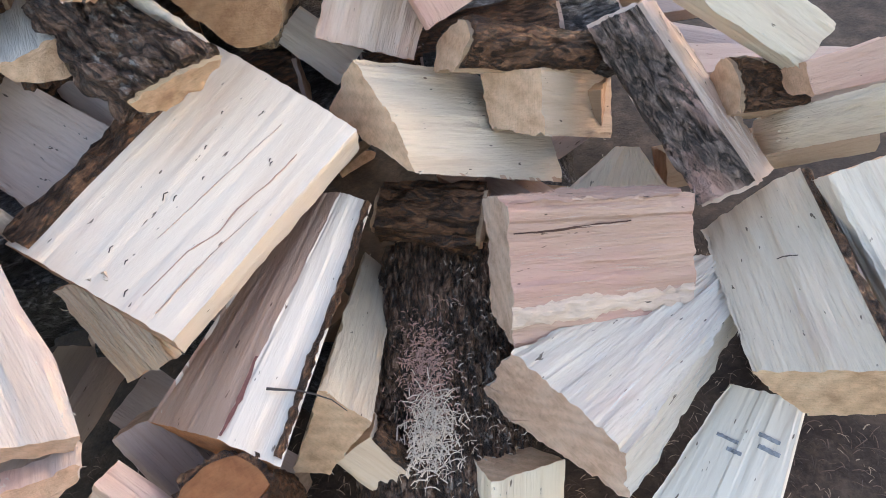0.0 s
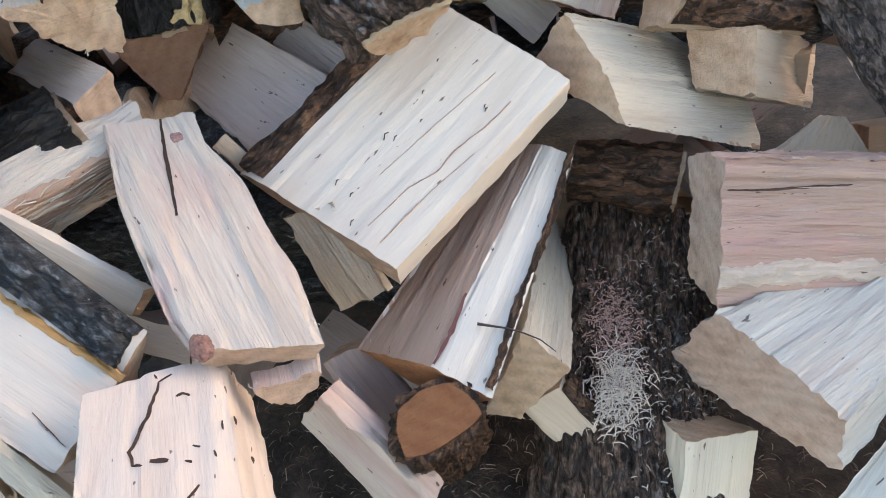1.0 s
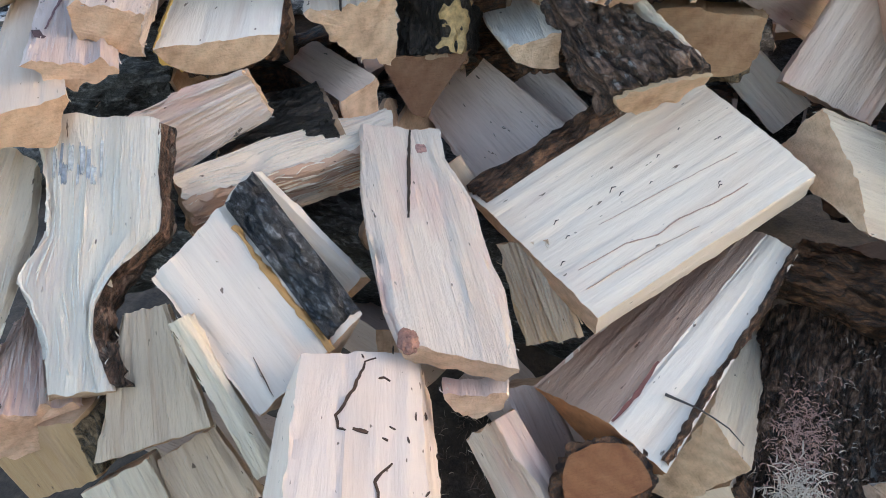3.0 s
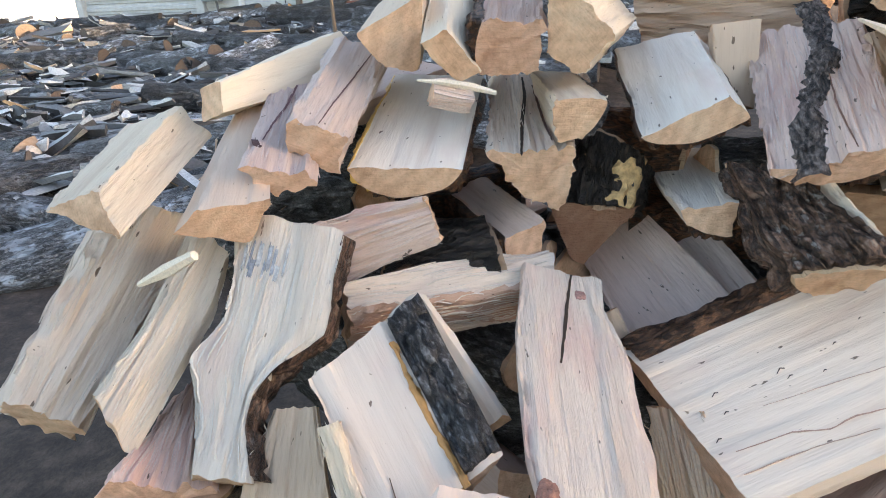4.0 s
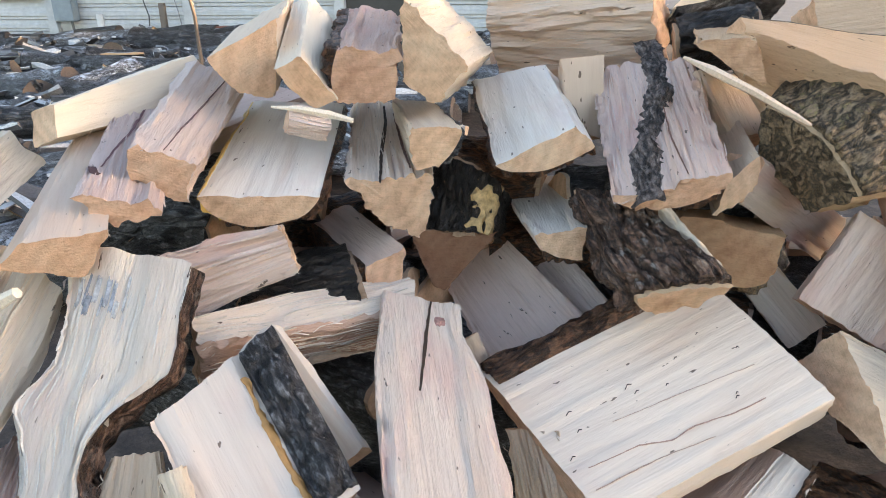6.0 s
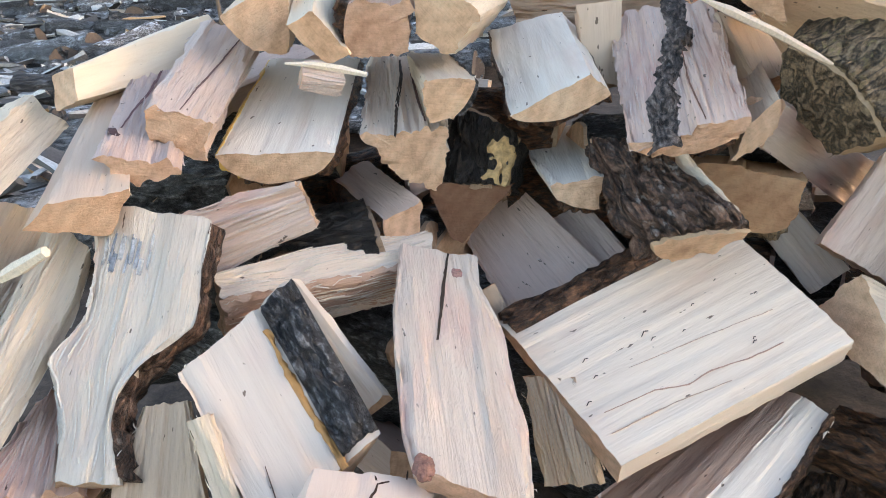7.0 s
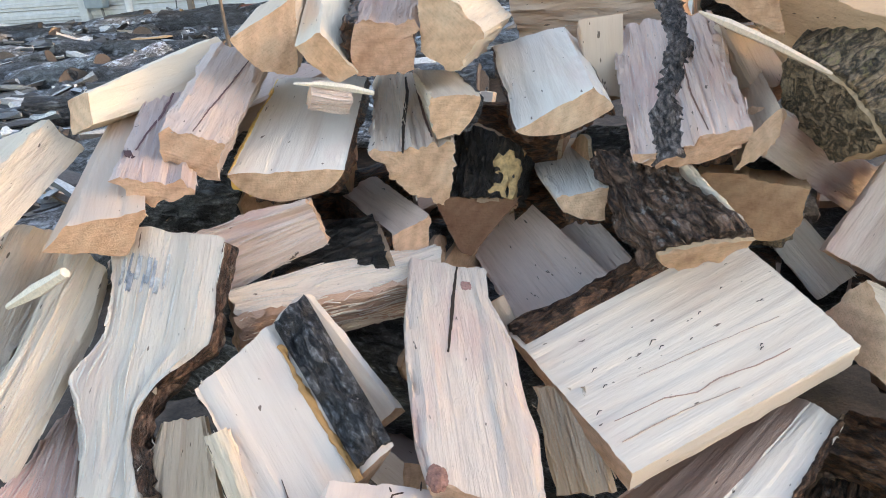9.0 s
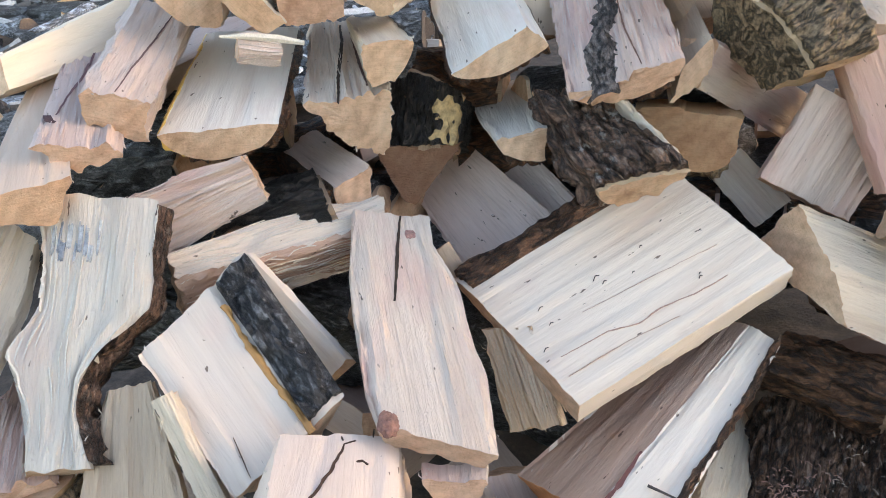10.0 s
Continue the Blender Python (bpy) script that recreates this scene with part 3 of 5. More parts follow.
def shards(count):
    """Broken slabs of bark and grey wood lying all over the stored logs."""
    rnd = random.Random(31)
    verts, faces = [], []
    for _ in range(count):
        y = rnd.uniform(2.4, 8.9)
        c = Vector((rnd.uniform(-1.45 * y - 0.5, -1.8 + 0.28 * (y - 2.3)), y, GROUND + 0.24 + 0.052 * (y - 2.3) + rnd.uniform(-0.03, 0.08)))
        m = pose(*c, rnd.gauss(0, 22), rnd.gauss(0, 12), rnd.gauss(8, 32))
        l, w, h = rnd.uniform(0.12, 0.5), rnd.uniform(0.04, 0.13), rnd.uniform(0.012, 0.045)
        b, n = len(verts), 6
        for k in range(n):
            x = l * (k / (n - 1) - 0.5)
            g = 1 - 0.75 * abs(2 * k / (n - 1) - 1) ** 3
            lo, hi = -w * g * rnd.uniform(0.35, 0.6), w * g * rnd.uniform(0.35, 0.6)
            arch = h * rnd.uniform(0.2, 0.9)
            verts += [m @ Vector(p) for p in ((x, lo, 0), (x, lo * 0.4, arch), (x, hi * 0.5, arch * 0.8), (x, hi, 0), (x, 0, -h))]
        for k in range(n - 1):
            for j in range(5):
                faces.append((b + 5 * k + j, b + 5 * k + (j + 1) % 5, b + 5 * k + 5 + (j + 1) % 5, b + 5 * k + 5 + j))
        faces += [tuple(range(b, b + 5)), tuple(range(b + 5 * n - 5, b + 5 * n))]
    m, t, bsdf = material("weathered_glint_shards")
    own = t.nodes.new("ShaderNodeNewGeometry").outputs["Random Per Island"]
    grainy = tex_noise(t, coords(t, (1, 1, 1), "Object", False), 70.0, 5, 0.7)
    # weathered greys; palest and orange stops paint in sky sheen and sun glints
    col = ramp(t, own, [(0.0, (0.035, 0.03, 0.028)), (0.35, (0.11, 0.105, 0.105)), (0.62, (0.28, 0.28, 0.285)), (0.82, (0.55, 0.55, 0.55)), (0.93, (0.74, 0.72, 0.68)), (1.0, (0.55, 0.33, 0.15))])
    t.links.new(mix(t, "MULTIPLY", 0.8, col, ramp(t, grainy, [(0.3, grey(0.5)), (0.6, grey(1.1))])), bsdf.inputs["Base Color"])
    bsdf.inputs["Roughness"].default_value = 0.6
    bump(t, bsdf, grainy, 0.6, 0.006)
    tagged(new("bark_shards", mesh_of("bark_shards", verts, faces, [m], angle=30)), "grey and pale bark slabs strewn over the stored logs", "bark slabs", kind="stuff")


shards(900)
bed = tagged(new("log_bed", grid(list(np.linspace(-14, 0.5, 60)), list(np.linspace(2.2, 9.0, 30)), lambda x, y: GROUND - 0.05 + (0.052 * (y - 2.3) + 0.06 * noise.noise(Vector((x * 2, y * 2, 5)))) * min(1, max(0, (0.5 - x) * 0.6)), "log_bed", SOIL)), "dark bark litter under the stored logs", "bark litter", kind="stuff")


# ---- beyond the yard ----
def car(x, y, turn, paint, label):
    c = tagged(new("car"), label, "car")
    c.matrix_world = pose(x, y, GROUND, 0, 0, turn)
    prof = [(-2.2, 0.35), (-2.2, 0.75), (-1.9, 0.9), (-1.1, 0.98), (-0.6, 1.42), (0.9, 1.45), (1.6, 1.0), (2.2, 0.9), (2.2, 0.35)]
    bm = bmesh.new()
    a = [bm.verts.new((px, -0.88, pz)) for px, pz in prof]
    b = [bm.verts.new((px, 0.88, pz)) for px, pz in prof]
    bm.faces.new(a)
    bm.faces.new(b)
    for i in range(len(prof)):
        j = (i + 1) % len(prof)
        bm.faces.new((a[i], a[j], b[j], b[i]))
    bmesh.ops.recalc_face_normals(bm, faces=bm.faces)
    bmesh.ops.bevel(bm, geom=bm.edges, offset=0.07, segments=2, affect="EDGES")
    me = bpy.data.meshes.new("body")
    bm.to_mesh(me)
    bm.free()
    me.materials.append(toned("car_paint", 0.3, 3.0, 0.95))
    part("body", me, c, color=paint)
    for side in (-1, 1):
        part("side_window", box(-0.85, 1.2, side * 0.875 - 0.01, side * 0.875 + 0.01, 1.02, 1.34, PLAIN, 0.004), c, "dark glass", color=(0.03, 0.035, 0.04))
        for px in (-1.4, 1.35):
            part("wheel", tube([(px, side * 0.92, 0.32), (px, side * 0.7, 0.32)], [0.32, 0.32], PLAIN, 20), c, color=(0.02, 0.02, 0.02))
    part("windscreen", box(-2.0, -1.95, -0.5, 0.5, 0.5, 0.62, PLAIN), c, "dark grille", color=(0.05, 0.05, 0.05))


car(-34.0, 31.0, 10, (0.05, 0.09, 0.16), "dark blue parked car on the street")
car(20.2, 67.0, 80, (0.75, 0.76, 0.78), "white parked car before a pale fence")


def simple_house(x, y, w, d, h, turn, wall_c, roof_c, label):
    o = tagged(new("house"), label, "house")
    o.matrix_world = pose(x, y, GROUND, 0, 0, turn)
    part("wall", box(-w / 2, w / 2, -d / 2, d / 2, 0, h, PLAIN), o, color=wall_c)
    bm = bmesh.new()
    v = [bm.verts.new(p) for p in ((-w / 2 - 0.3, -d / 2 - 0.3, h), (w / 2 + 0.3, -d / 2 - 0.3, h), (w / 2 + 0.3, d / 2 + 0.3, h), (-w / 2 - 0.3, d / 2 + 0.3, h), (-w / 2 - 0.3, 0, h + d * 0.28), (w / 2 + 0.3, 0, h + d * 0.28))]
    for f in ((0, 1, 5, 4), (2, 3, 4, 5), (0, 4, 3), (1, 2, 5), (3, 2, 1, 0)):
        bm.faces.new([v[i] for i in f])
    me = bpy.data.meshes.new("roof")
    bm.to_mesh(me)
    bm.free()
    me.materials.append(PLAIN)
    part("roof", me, o, color=roof_c)
    for k in range(int(w // 3)):
        px = -w / 2 + 1.5 + 3 * k
        win = part("window", box(px - 0.5, px + 0.5, -d / 2 - 0.03, -d / 2 + 0.02, 1.0, 2.1, PLAIN), o, color=(0.08, 0.09, 0.1))
        part("sill", box(px - 0.6, px + 0.6, -d / 2 - 0.09, -d / 2 - 0.03, 0.92, 0.99, PLAIN), win, color=(0.7, 0.7, 0.7))
    return o


simple_house(-22.5, 15.8, 8, 6, 3.0, 20, (0.72, 0.75, 0.78), (0.2, 0.2, 0.2), "white clapboard house across the side lane")
simple_house(-52, 56, 26, 8, 3.4, 8, (0.62, 0.68, 0.75), (0.2, 0.2, 0.21), "long pale house beyond the street")
simple_house(9.5, 78, 9, 7, 2.9, -8, (0.42, 0.52, 0.58), (0.25, 0.25, 0.27), "small pale blue house beyond the lot")
simple_house(34, 100, 30, 8, 3.4, 0, (0.6, 0.58, 0.55), (0.22, 0.2, 0.19), "long low building beyond the fence")
lawn = tagged(new("grass_strip", grid(list(np.linspace(-60, -14, 20)), list(np.linspace(30, 46, 10)), lambda x, y: GROUND + 0.05 + 0.03 * noise.noise(Vector((x, y, 0))), "lawn", speckled("grass", 3.0, [(0.3, (0.05, 0.06, 0.02)), (0.7, (0.10, 0.115, 0.045))]))), "dull winter grass strip beside the street", "lawn", kind="stuff")
lot = tagged(new("road", grid(list(np.linspace(4, 60, 20)), list(np.linspace(14, 72, 20)), lambda x, y: GROUND + 0.05, "lot", speckled("asphalt", 2.0, [(0.3, (0.10, 0.10, 0.105)), (0.7, (0.17, 0.17, 0.18))]))), "grey asphalt lot behind the yard", "road", kind="structure")
lane = tagged(new("road", grid(list(np.linspace(-60, -11, 20)), list(np.linspace(12, 29, 10)), lambda x, y: GROUND + 0.05, "lane", speckled("street_asphalt", 2.0, [(0.3, (0.11, 0.11, 0.115)), (0.7, (0.2, 0.2, 0.21))]))), "grey asphalt side street", "road", kind="structure")


def panel_fence(x0, x1, y, h, c, label, turn=0.0, at=None):
    f = tagged(new("fence"), label, "fence")
    if at:
        f.matrix_world = pose(*at, 0, 0, turn)
    n = int((x1 - x0) / 2.4)
    for k in range(n):
        a = x0 + (x1 - x0) * k / n
        part("panel", box(a + 0.06, a + (x1 - x0) / n - 0.06, y - 0.02, y + 0.02, GROUND, h, PLAIN), f, color=c)
        part("post", box(a - 0.06, a + 0.06, y - 0.06, y + 0.06, GROUND, h + 0.08, PLAIN), f, color=c)
    return f


panel_fence(12, 52, 74, 1.9, (0.66, 0.66, 0.63), "pale panel fence beyond the lot")
# added out of view: its height keeps the low sun off the heap
panel_fence(-11, 16, 0, 2.58, (0.30, 0.24, 0.18), "unseen tall board fence added to block the low sun", 90, (14, 0, 0))


def bare_tree(x, y, h, r, label, s, leaf=(0.20, 0.10, 0.045), leaves=900):
    random.seed(s)
    t = tagged(new("tree"), label, "tree")
    t.location = (x, y, GROUND)
    part("trunk", tube([(0, 0, -0.1), (0.05, 0, h * 0.2), (-0.05, 0.05, h * 0.45), (0.05, 0, h * 0.8)], [r * 1.15, r, r * 0.8, r * 0.3], BARK_GREY, 12), t)
    tips = []
    for k in range(16):
        z0 = h * random.uniform(0.3, 0.7)
        a, l = random.uniform(0, 6.28), h * random.uniform(0.2, 0.42)
        p = [(0, 0, z0), (l * 0.4 * math.cos(a), l * 0.4 * math.sin(a), z0 + l * 0.35), (l * math.cos(a), l * math.sin(a), z0 + l * 0.7)]
        part("limb", tube(p, [r * 0.35, r * 0.2, r * 0.05], BARK_GREY, 6), t)
        tips += [Vector(p[1]), Vector(p[2]), Vector(p[2])]
    verts, faces = [], []
    for k in range(leaves):
        c = random.choice(tips) + Vector([random.gauss(0, h * 0.075) for _ in range(3)])
        u, v = Vector([random.gauss(0, 1) for _ in range(3)]).normalized() * 0.16, Vector([random.gauss(0, 1) for _ in range(3)]).normalized() * 0.1
        b = len(verts)
        verts += [c - u, c + v, c + u, c - v]
        faces.append((b, b + 1, b + 2, b + 3))
    part("crown", mesh_of("crown", verts, faces, [FIBRE]), t, "sparse russet leaves", color=leaf)


bare_tree(5.0, 35, 9, 0.27, "large tree with a grey trunk beyond the yard", 1)
bare_tree(8.6, 43, 10, 0.42, "large tree with a thick grey trunk beyond the lot", 2)
bare_tree(12.0, 84, 8, 0.2, "small russet tree beyond the lot", 3)
bare_tree(26.0, 88, 9, 0.25, "russet tree behind the pale fence", 4)
bare_tree(36.0, 92, 10, 0.25, "russet tree behind the pale fence", 5)
sign = tagged(new("road_sign"), "grey road sign on a thin post", "road sign")
sign.location = (11.3, 52, GROUND)
part("post", tube([(0, 0, 0), (0, 0, 2.2)], [0.03, 0.03], PLAIN), sign, color=(0.3, 0.3, 0.3))
part("plate", tube([(0, -0.05, 2.2), (0, -0.03, 2.2)], [0.4, 0.4], PLAIN, 8), sign, color=(0.42, 0.42, 0.43))


# ---- split logs inside the heap ----
random.seed(5)
count_in = iter(range(1000))
LEFT_OUT = {40, 91, 92, 93, 95, 125, 133, 137, 140, 142, 146, 149, 158, 161, 94, 96, 97, 112, 113, 115, 116, 117, 118, 130, 134, 152, 153, 154, 157, 162}


def buried(tone, place, turn, length, sec, **more):
    """A log inside the heap; those that would stick out through the ones on top are left out."""
    i = next(count_in)
    if i not in LEFT_OUT:
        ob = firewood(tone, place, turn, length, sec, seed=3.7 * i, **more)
        ob["inner"] = i


# dull tones and dark bark put the shade of the gaps into these logs
for row in range(3):
    for i in range(38):
        fx, fy = random.uniform(-0.75, 1.2), random.uniform(0.5, 2.2)
        gy = min(fy, 1.35)
        top = 0.366 - 0.405 * fx - 0.268 * gy + 0.324 * fx * fx + 0.147 * fx * gy + 0.693 * gy * gy - 0.45 * max(0.0, fy - 1.35)
        z = min(top, 1.12) - 0.34 - 0.15 * row
        if -0.35 < fx < 0.55 and 0.55 < fy < 1.2:
            z -= 0.16
        if z < GROUND + 0.03:
            continue
        w, h = random.uniform(0.09, 0.14), random.uniform(0.07, 0.1)
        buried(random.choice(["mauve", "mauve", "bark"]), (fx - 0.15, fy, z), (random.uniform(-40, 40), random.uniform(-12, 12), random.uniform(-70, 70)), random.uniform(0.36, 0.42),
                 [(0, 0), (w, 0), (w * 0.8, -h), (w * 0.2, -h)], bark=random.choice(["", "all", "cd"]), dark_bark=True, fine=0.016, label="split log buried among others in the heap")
for fx in np.arange(-0.75, 0.7, 0.17):
    w, h = random.uniform(0.11, 0.15), random.uniform(0.08, 0.11)
    buried(random.choice(["mauve", "tan", "cream"]), (fx, 1.22 + random.uniform(-0.03, 0.05), 1.06 + 0.05 * random.random() - 0.05 * abs(fx)), (random.uniform(-15, 15), random.uniform(-6, 4), 90 + random.uniform(-20, 20)), 0.4,
             [(0, 0), (w, 0), (w * 0.8, -h), (w * 0.2, -h)], bark=random.choice(["", "cd"]), fine=0.012, label="split log behind the ridge of the heap")
# barked all round so that their dark colour stands for shade in the gaps
for lift in (0.58, 0.70, 0.82, 0.93):
    for fx in np.arange(-0.85, -0.2, 0.15):
        w, h = random.uniform(0.11, 0.15), random.uniform(0.09, 0.12)
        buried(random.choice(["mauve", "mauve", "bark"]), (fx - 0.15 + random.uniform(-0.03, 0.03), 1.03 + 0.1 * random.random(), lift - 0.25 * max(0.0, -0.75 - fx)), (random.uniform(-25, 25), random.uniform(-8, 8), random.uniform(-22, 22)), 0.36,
                 [(0, 0), (w, 0), (w * 0.8, -h), (w * 0.2, -h)], bark="all", dark_bark=True, fine=0.014, label="bark-covered log deep in the heap, dark in place of gap shade")
# same for the back row: dark bark in place of shade between logs
for fx in np.arange(-0.9, 0.7, 0.14):
    for lift in (0.62, 0.74, 0.86, 0.98):
        w, h = random.uniform(0.11, 0.15), random.uniform(0.09, 0.12)
        buried(random.choice(["mauve", "bark", "tan"]), (fx - 0.15 + random.uniform(-0.03, 0.03), 1.2 + 0.15 * random.random(), lift), (random.uniform(-25, 25), random.uniform(-8, 8), random.uniform(-22, 22)), 0.36,
               [(0, 0), (w, 0), (w * 0.8, -h), (w * 0.2, -h)], bark="all", dark_bark=random.random() < 0.5, fine=0.014, label="bark-covered log at the back of the heap, dark in place of gap shade")


# ---- the split logs that show ----
piece_a = firewood("cream", (-0.001, 0.744, 0.697), (16.3, -12.4, 35.4), 0.39, [(0, 0), (0.243, 0), (0.291, -0.019), (0.002, -0.053)], taper=1.067, skew=(-0.04, 0.08), bark="bc", ragged=0.55, fine=0.005, wood_tone=(0.83, 0.715, 0.595), label="wide flat cream split slab with a brown bark edge")
piece_b = firewood("rose", (-0.095, 0.656, 0.730), (7.0, -17.6, 107.8), 0.400, [(0, 0), (0.132, 0), (0.120, -0.030), (0.015, -0.030)], taper=0.866, skew=(0.44, 0.26), ragged=1.1, fine=0.005, wood_tone=(0.86, 0.73, 0.62), label="pale pink split board with a long crack and a small knot", flare=((0, -0.004, 0.0), (0.12, 0.004, 0.012), (0.25, 0.012, 0.013), (0.45, 0.008, 0.015), (0.65, 0.012, 0.014), (0.85, -0.006, 0.004), (1, 0, 0)))
piece_c = firewood("cream", (-0.304, 0.639, 0.742), (-7.8, -29.0, 139.5), 0.230, [(0, 0), (0.115, 0), (0.020, -0.100), (-0.051, 0.007)], taper=1.077, skew=(-0.16, -0.32), bark="ad", ragged=0.7, dark_bark=True, wood_tone=(0.69, 0.615, 0.54), label="cream split quarter with rough dark bark along one side")
piece_d = firewood("cream", (-0.135, 0.313, 0.790), (25.8, 11.8, 103.8), 0.342, [(0, 0), (0.124, 0), (0.130, -0.080), (-0.040, -0.080)], taper=1.128, skew=(0.15, -0.43), ragged=0.8, wood_tone=(0.76, 0.65, 0.575), label="pale split block with dark insect tracks, lying under a board")
piece_e = firewood("white", (0.078, 0.613, 0.572), (16.5, -11.5, 53.1), 0.400, [(0, 0), (0.087, 0), (0.205, -0.080), (0.050, -0.110)], taper=0.588, skew=(0.12, 0.09), heart="bc", ragged=0.6, wood_tone=(0.82, 0.735, 0.64), label="white and brown split log wedged under the wide slab", end_tone=(0.78, 0.50, 0.32))
piece_e2 = firewood("cream", (0.19, 0.672, 0.501), (46.9, 15.4, 69.4), 0.394, [(0, 0), (0.081, 0), (0.026, -0.142), (-0.012, -0.114)], taper=0.904, skew=(0.03, 0.11), label="narrow pale split log with a tan sawn end")
piece_e3 = firewood("tan", (0.29, 0.604, 0.289), (-59.4, -39.6, 138.8), 0.207, [(0, 0), (0.05, 0), (0.043, -0.06), (0.008, -0.06)], taper=1.369, skew=(-0.17, 0.22), bark="ad", ragged=0.8, bend=(0.01, 0.0), label="pale tan split piece on the chips with a bark edge")
piece_bk = firewood("barkrust", (0.334, 0.433, 0.198), (12.8, -24.0, 68.1), 0.614, [(0, 0), (0.276, 0), (0.234, -0.1), (0.041, -0.1)], taper=0.618, bark="all", bulge=0.04, label="dark bark-covered log half buried, sprinkled with sawdust")
piece_z0 = firewood("bark", (0.296, 0.985, 0.567), (39.9, 6.6, -27.1), 0.181, [(0, 0), (0.067, 0), (0.057, -0.1), (0.01, -0.1)], taper=1.208, skew=(0.12, 0.08), bark="all", label="dark brown log deep in the gap of the heap")
piece_f = firewood("cream", (0.357, 0.961, 0.766), (29.0, 29.9, 22.1), 0.375, [(0, 0), (0.123, 0), (0.104, -0.1), (-0.083, -0.018)], taper=1.166, skew=(-0.08, 0.1), heart="cd", label="thick cream split log with a pale tan sawn end")
piece_g = firewood("tan", (0.587, 0.943, 0.67), (74.7, 31.4, 34.5), 0.293, [(0, 0), (0.104, 0), (0.108, -0.115), (0.016, -0.09)], taper=1.163, label="small tan split wedge lying on a cream log")
piece_h = firewood("pink", (0.411, 0.701, 0.508), (62.0, 15.6, -4.8), 0.3, [(0, 0), (0.213, 0), (0.205, -0.09), (0.03, -0.087)], skew=(-0.06, -0.07), ragged=1.5, end_tone=(0.84, 0.84, 0.88), label="pinkish brown split block with a frayed lower edge")
piece_i = firewood("white", (0.482, 0.501, 0.482), (9.4, 5.7, 21.9), 0.400, [(0, 0), (0.206, 0), (0.244, -0.177), (-0.022, -0.080)], taper=0.429, skew=(0.00, -0.66), ragged=1.45, end_tone=(0.86, 0.82, 0.86), label="white split log with torn fibres and a rough pinkish end")
piece_j = firewood("cream", (0.344, 0.428, -0.013), (49.6, -57.3, 59.9), 0.4, [(0, 0), (0.15, 0), (0.117, -0.087), (0.022, -0.08)], skew=(0.0, 0.09), ragged=0.6, label="cream split block standing on the ground chips")
piece_n = firewood("white", (0.521, 0.282, 0.212), (-2.3, -20.0, 32.9), 0.395, [(0, 0), (0.213, 0), (0.181, -0.08), (-0.005, -0.086)], taper=0.509, skew=(0.01, -0.19), ragged=0.6, label="white split log with faint grey stamped marks")
piece_o = firewood("cream", (0.826, 0.461, 0.544), (-25.2, 0.6, 66.3), 0.358, [(0, 0), (0.166, 0), (0.121, -0.118), (0.014, -0.098)], taper=1.066, skew=(0.34, -0.35), bark="ad", label="broad cream split log with a brown bark edge")
piece_p = firewood("cream", (0.826, 0.923, 0.441), (24.8, -46.8, 44.5), 0.09, [(0, 0), (0.202, 0), (0.171, -0.05), (0.03, -0.05)], taper=0.195, skew=(-0.19, -0.18), label="pale split log end showing behind a pinkish block")
piece_ah = firewood("rosebark", (0.874, 0.786, 0.574), (-45.0, -43.1, 107.8), 0.345, [(0, 0), (0.091, 0), (0.078, -0.1), (-0.035, -0.102)], taper=0.806, skew=(0.14, 0.22), bark="top", ragged=1.5, label="mossy bark log with torn pink patches")
piece_ht = firewood("rose", (0.453, 1.165, 0.734), (69.6, -52.8, 32.1), 0.163, [(0, 0), (0.183, 0), (0.156, -0.05), (0.027, -0.05)], skew=(-0.05, -0.03), dark_bark=True, label="pale rose split wedge with a dark bark streak")
piece_s0 = firewood("bark", (0.492, 1.027, 0.776), (57.1, 21.3, 4.1), 0.258, [(0, 0), (0.075, 0), (0.064, -0.08), (0.011, -0.08)], taper=0.761, skew=(0.23, 0.01), bark="top", bulge=0.03, ragged=1.2, label="mossy dark bark log under pale splits")
piece_t0 = firewood("cream", (1.025, 0.852, 0.767), (-39.3, -32.3, 132.2), 0.207, [(0, 0), (0.082, 0), (0.069, -0.07), (0.012, -0.07)], taper=1.22, skew=(0.06, 0.07), label="broad cream split slab on the far slope")
piece_u0 = firewood("pink", (0.953, 0.794, 0.698), (56.6, -2.3, -8.7), 0.125, [(0, 0), (0.051, 0), (0.044, -0.08), (0.008, -0.08)], taper=1.196, skew=(-0.08, 0.13), label="pinkish split log on the far slope")
piece_v0 = firewood("cream", (0.988, 0.931, 0.536), (74.8, -39.2, -104.5), 0.398, [(0, 0), (0.029, 0), (0.025, -0.06), (-0.035, -0.02)], taper=0.9, skew=(-0.12, 0.18), label="narrow cream split rail lying across the slope")
piece_w0 = firewood("white", (1.061, 0.529, 0.472), (-16.0, -41.4, 97.2), 0.235, [(0, 0), (0.105, 0), (0.089, -0.07), (0.016, -0.07)], taper=1.05, skew=(0.04, 0.12), label="white split log on the low side of the heap")
piece_x0 = firewood("bark", (0.884, 0.868, 0.651), (40.2, 9.6, -14.2), 0.129, [(0, 0), (0.093, 0), (0.079, -0.08), (0.014, -0.08)], taper=0.792, skew=(-0.17, 0.11), bark="top", bulge=0.02, label="mossy brown bark log beneath a cream slab")
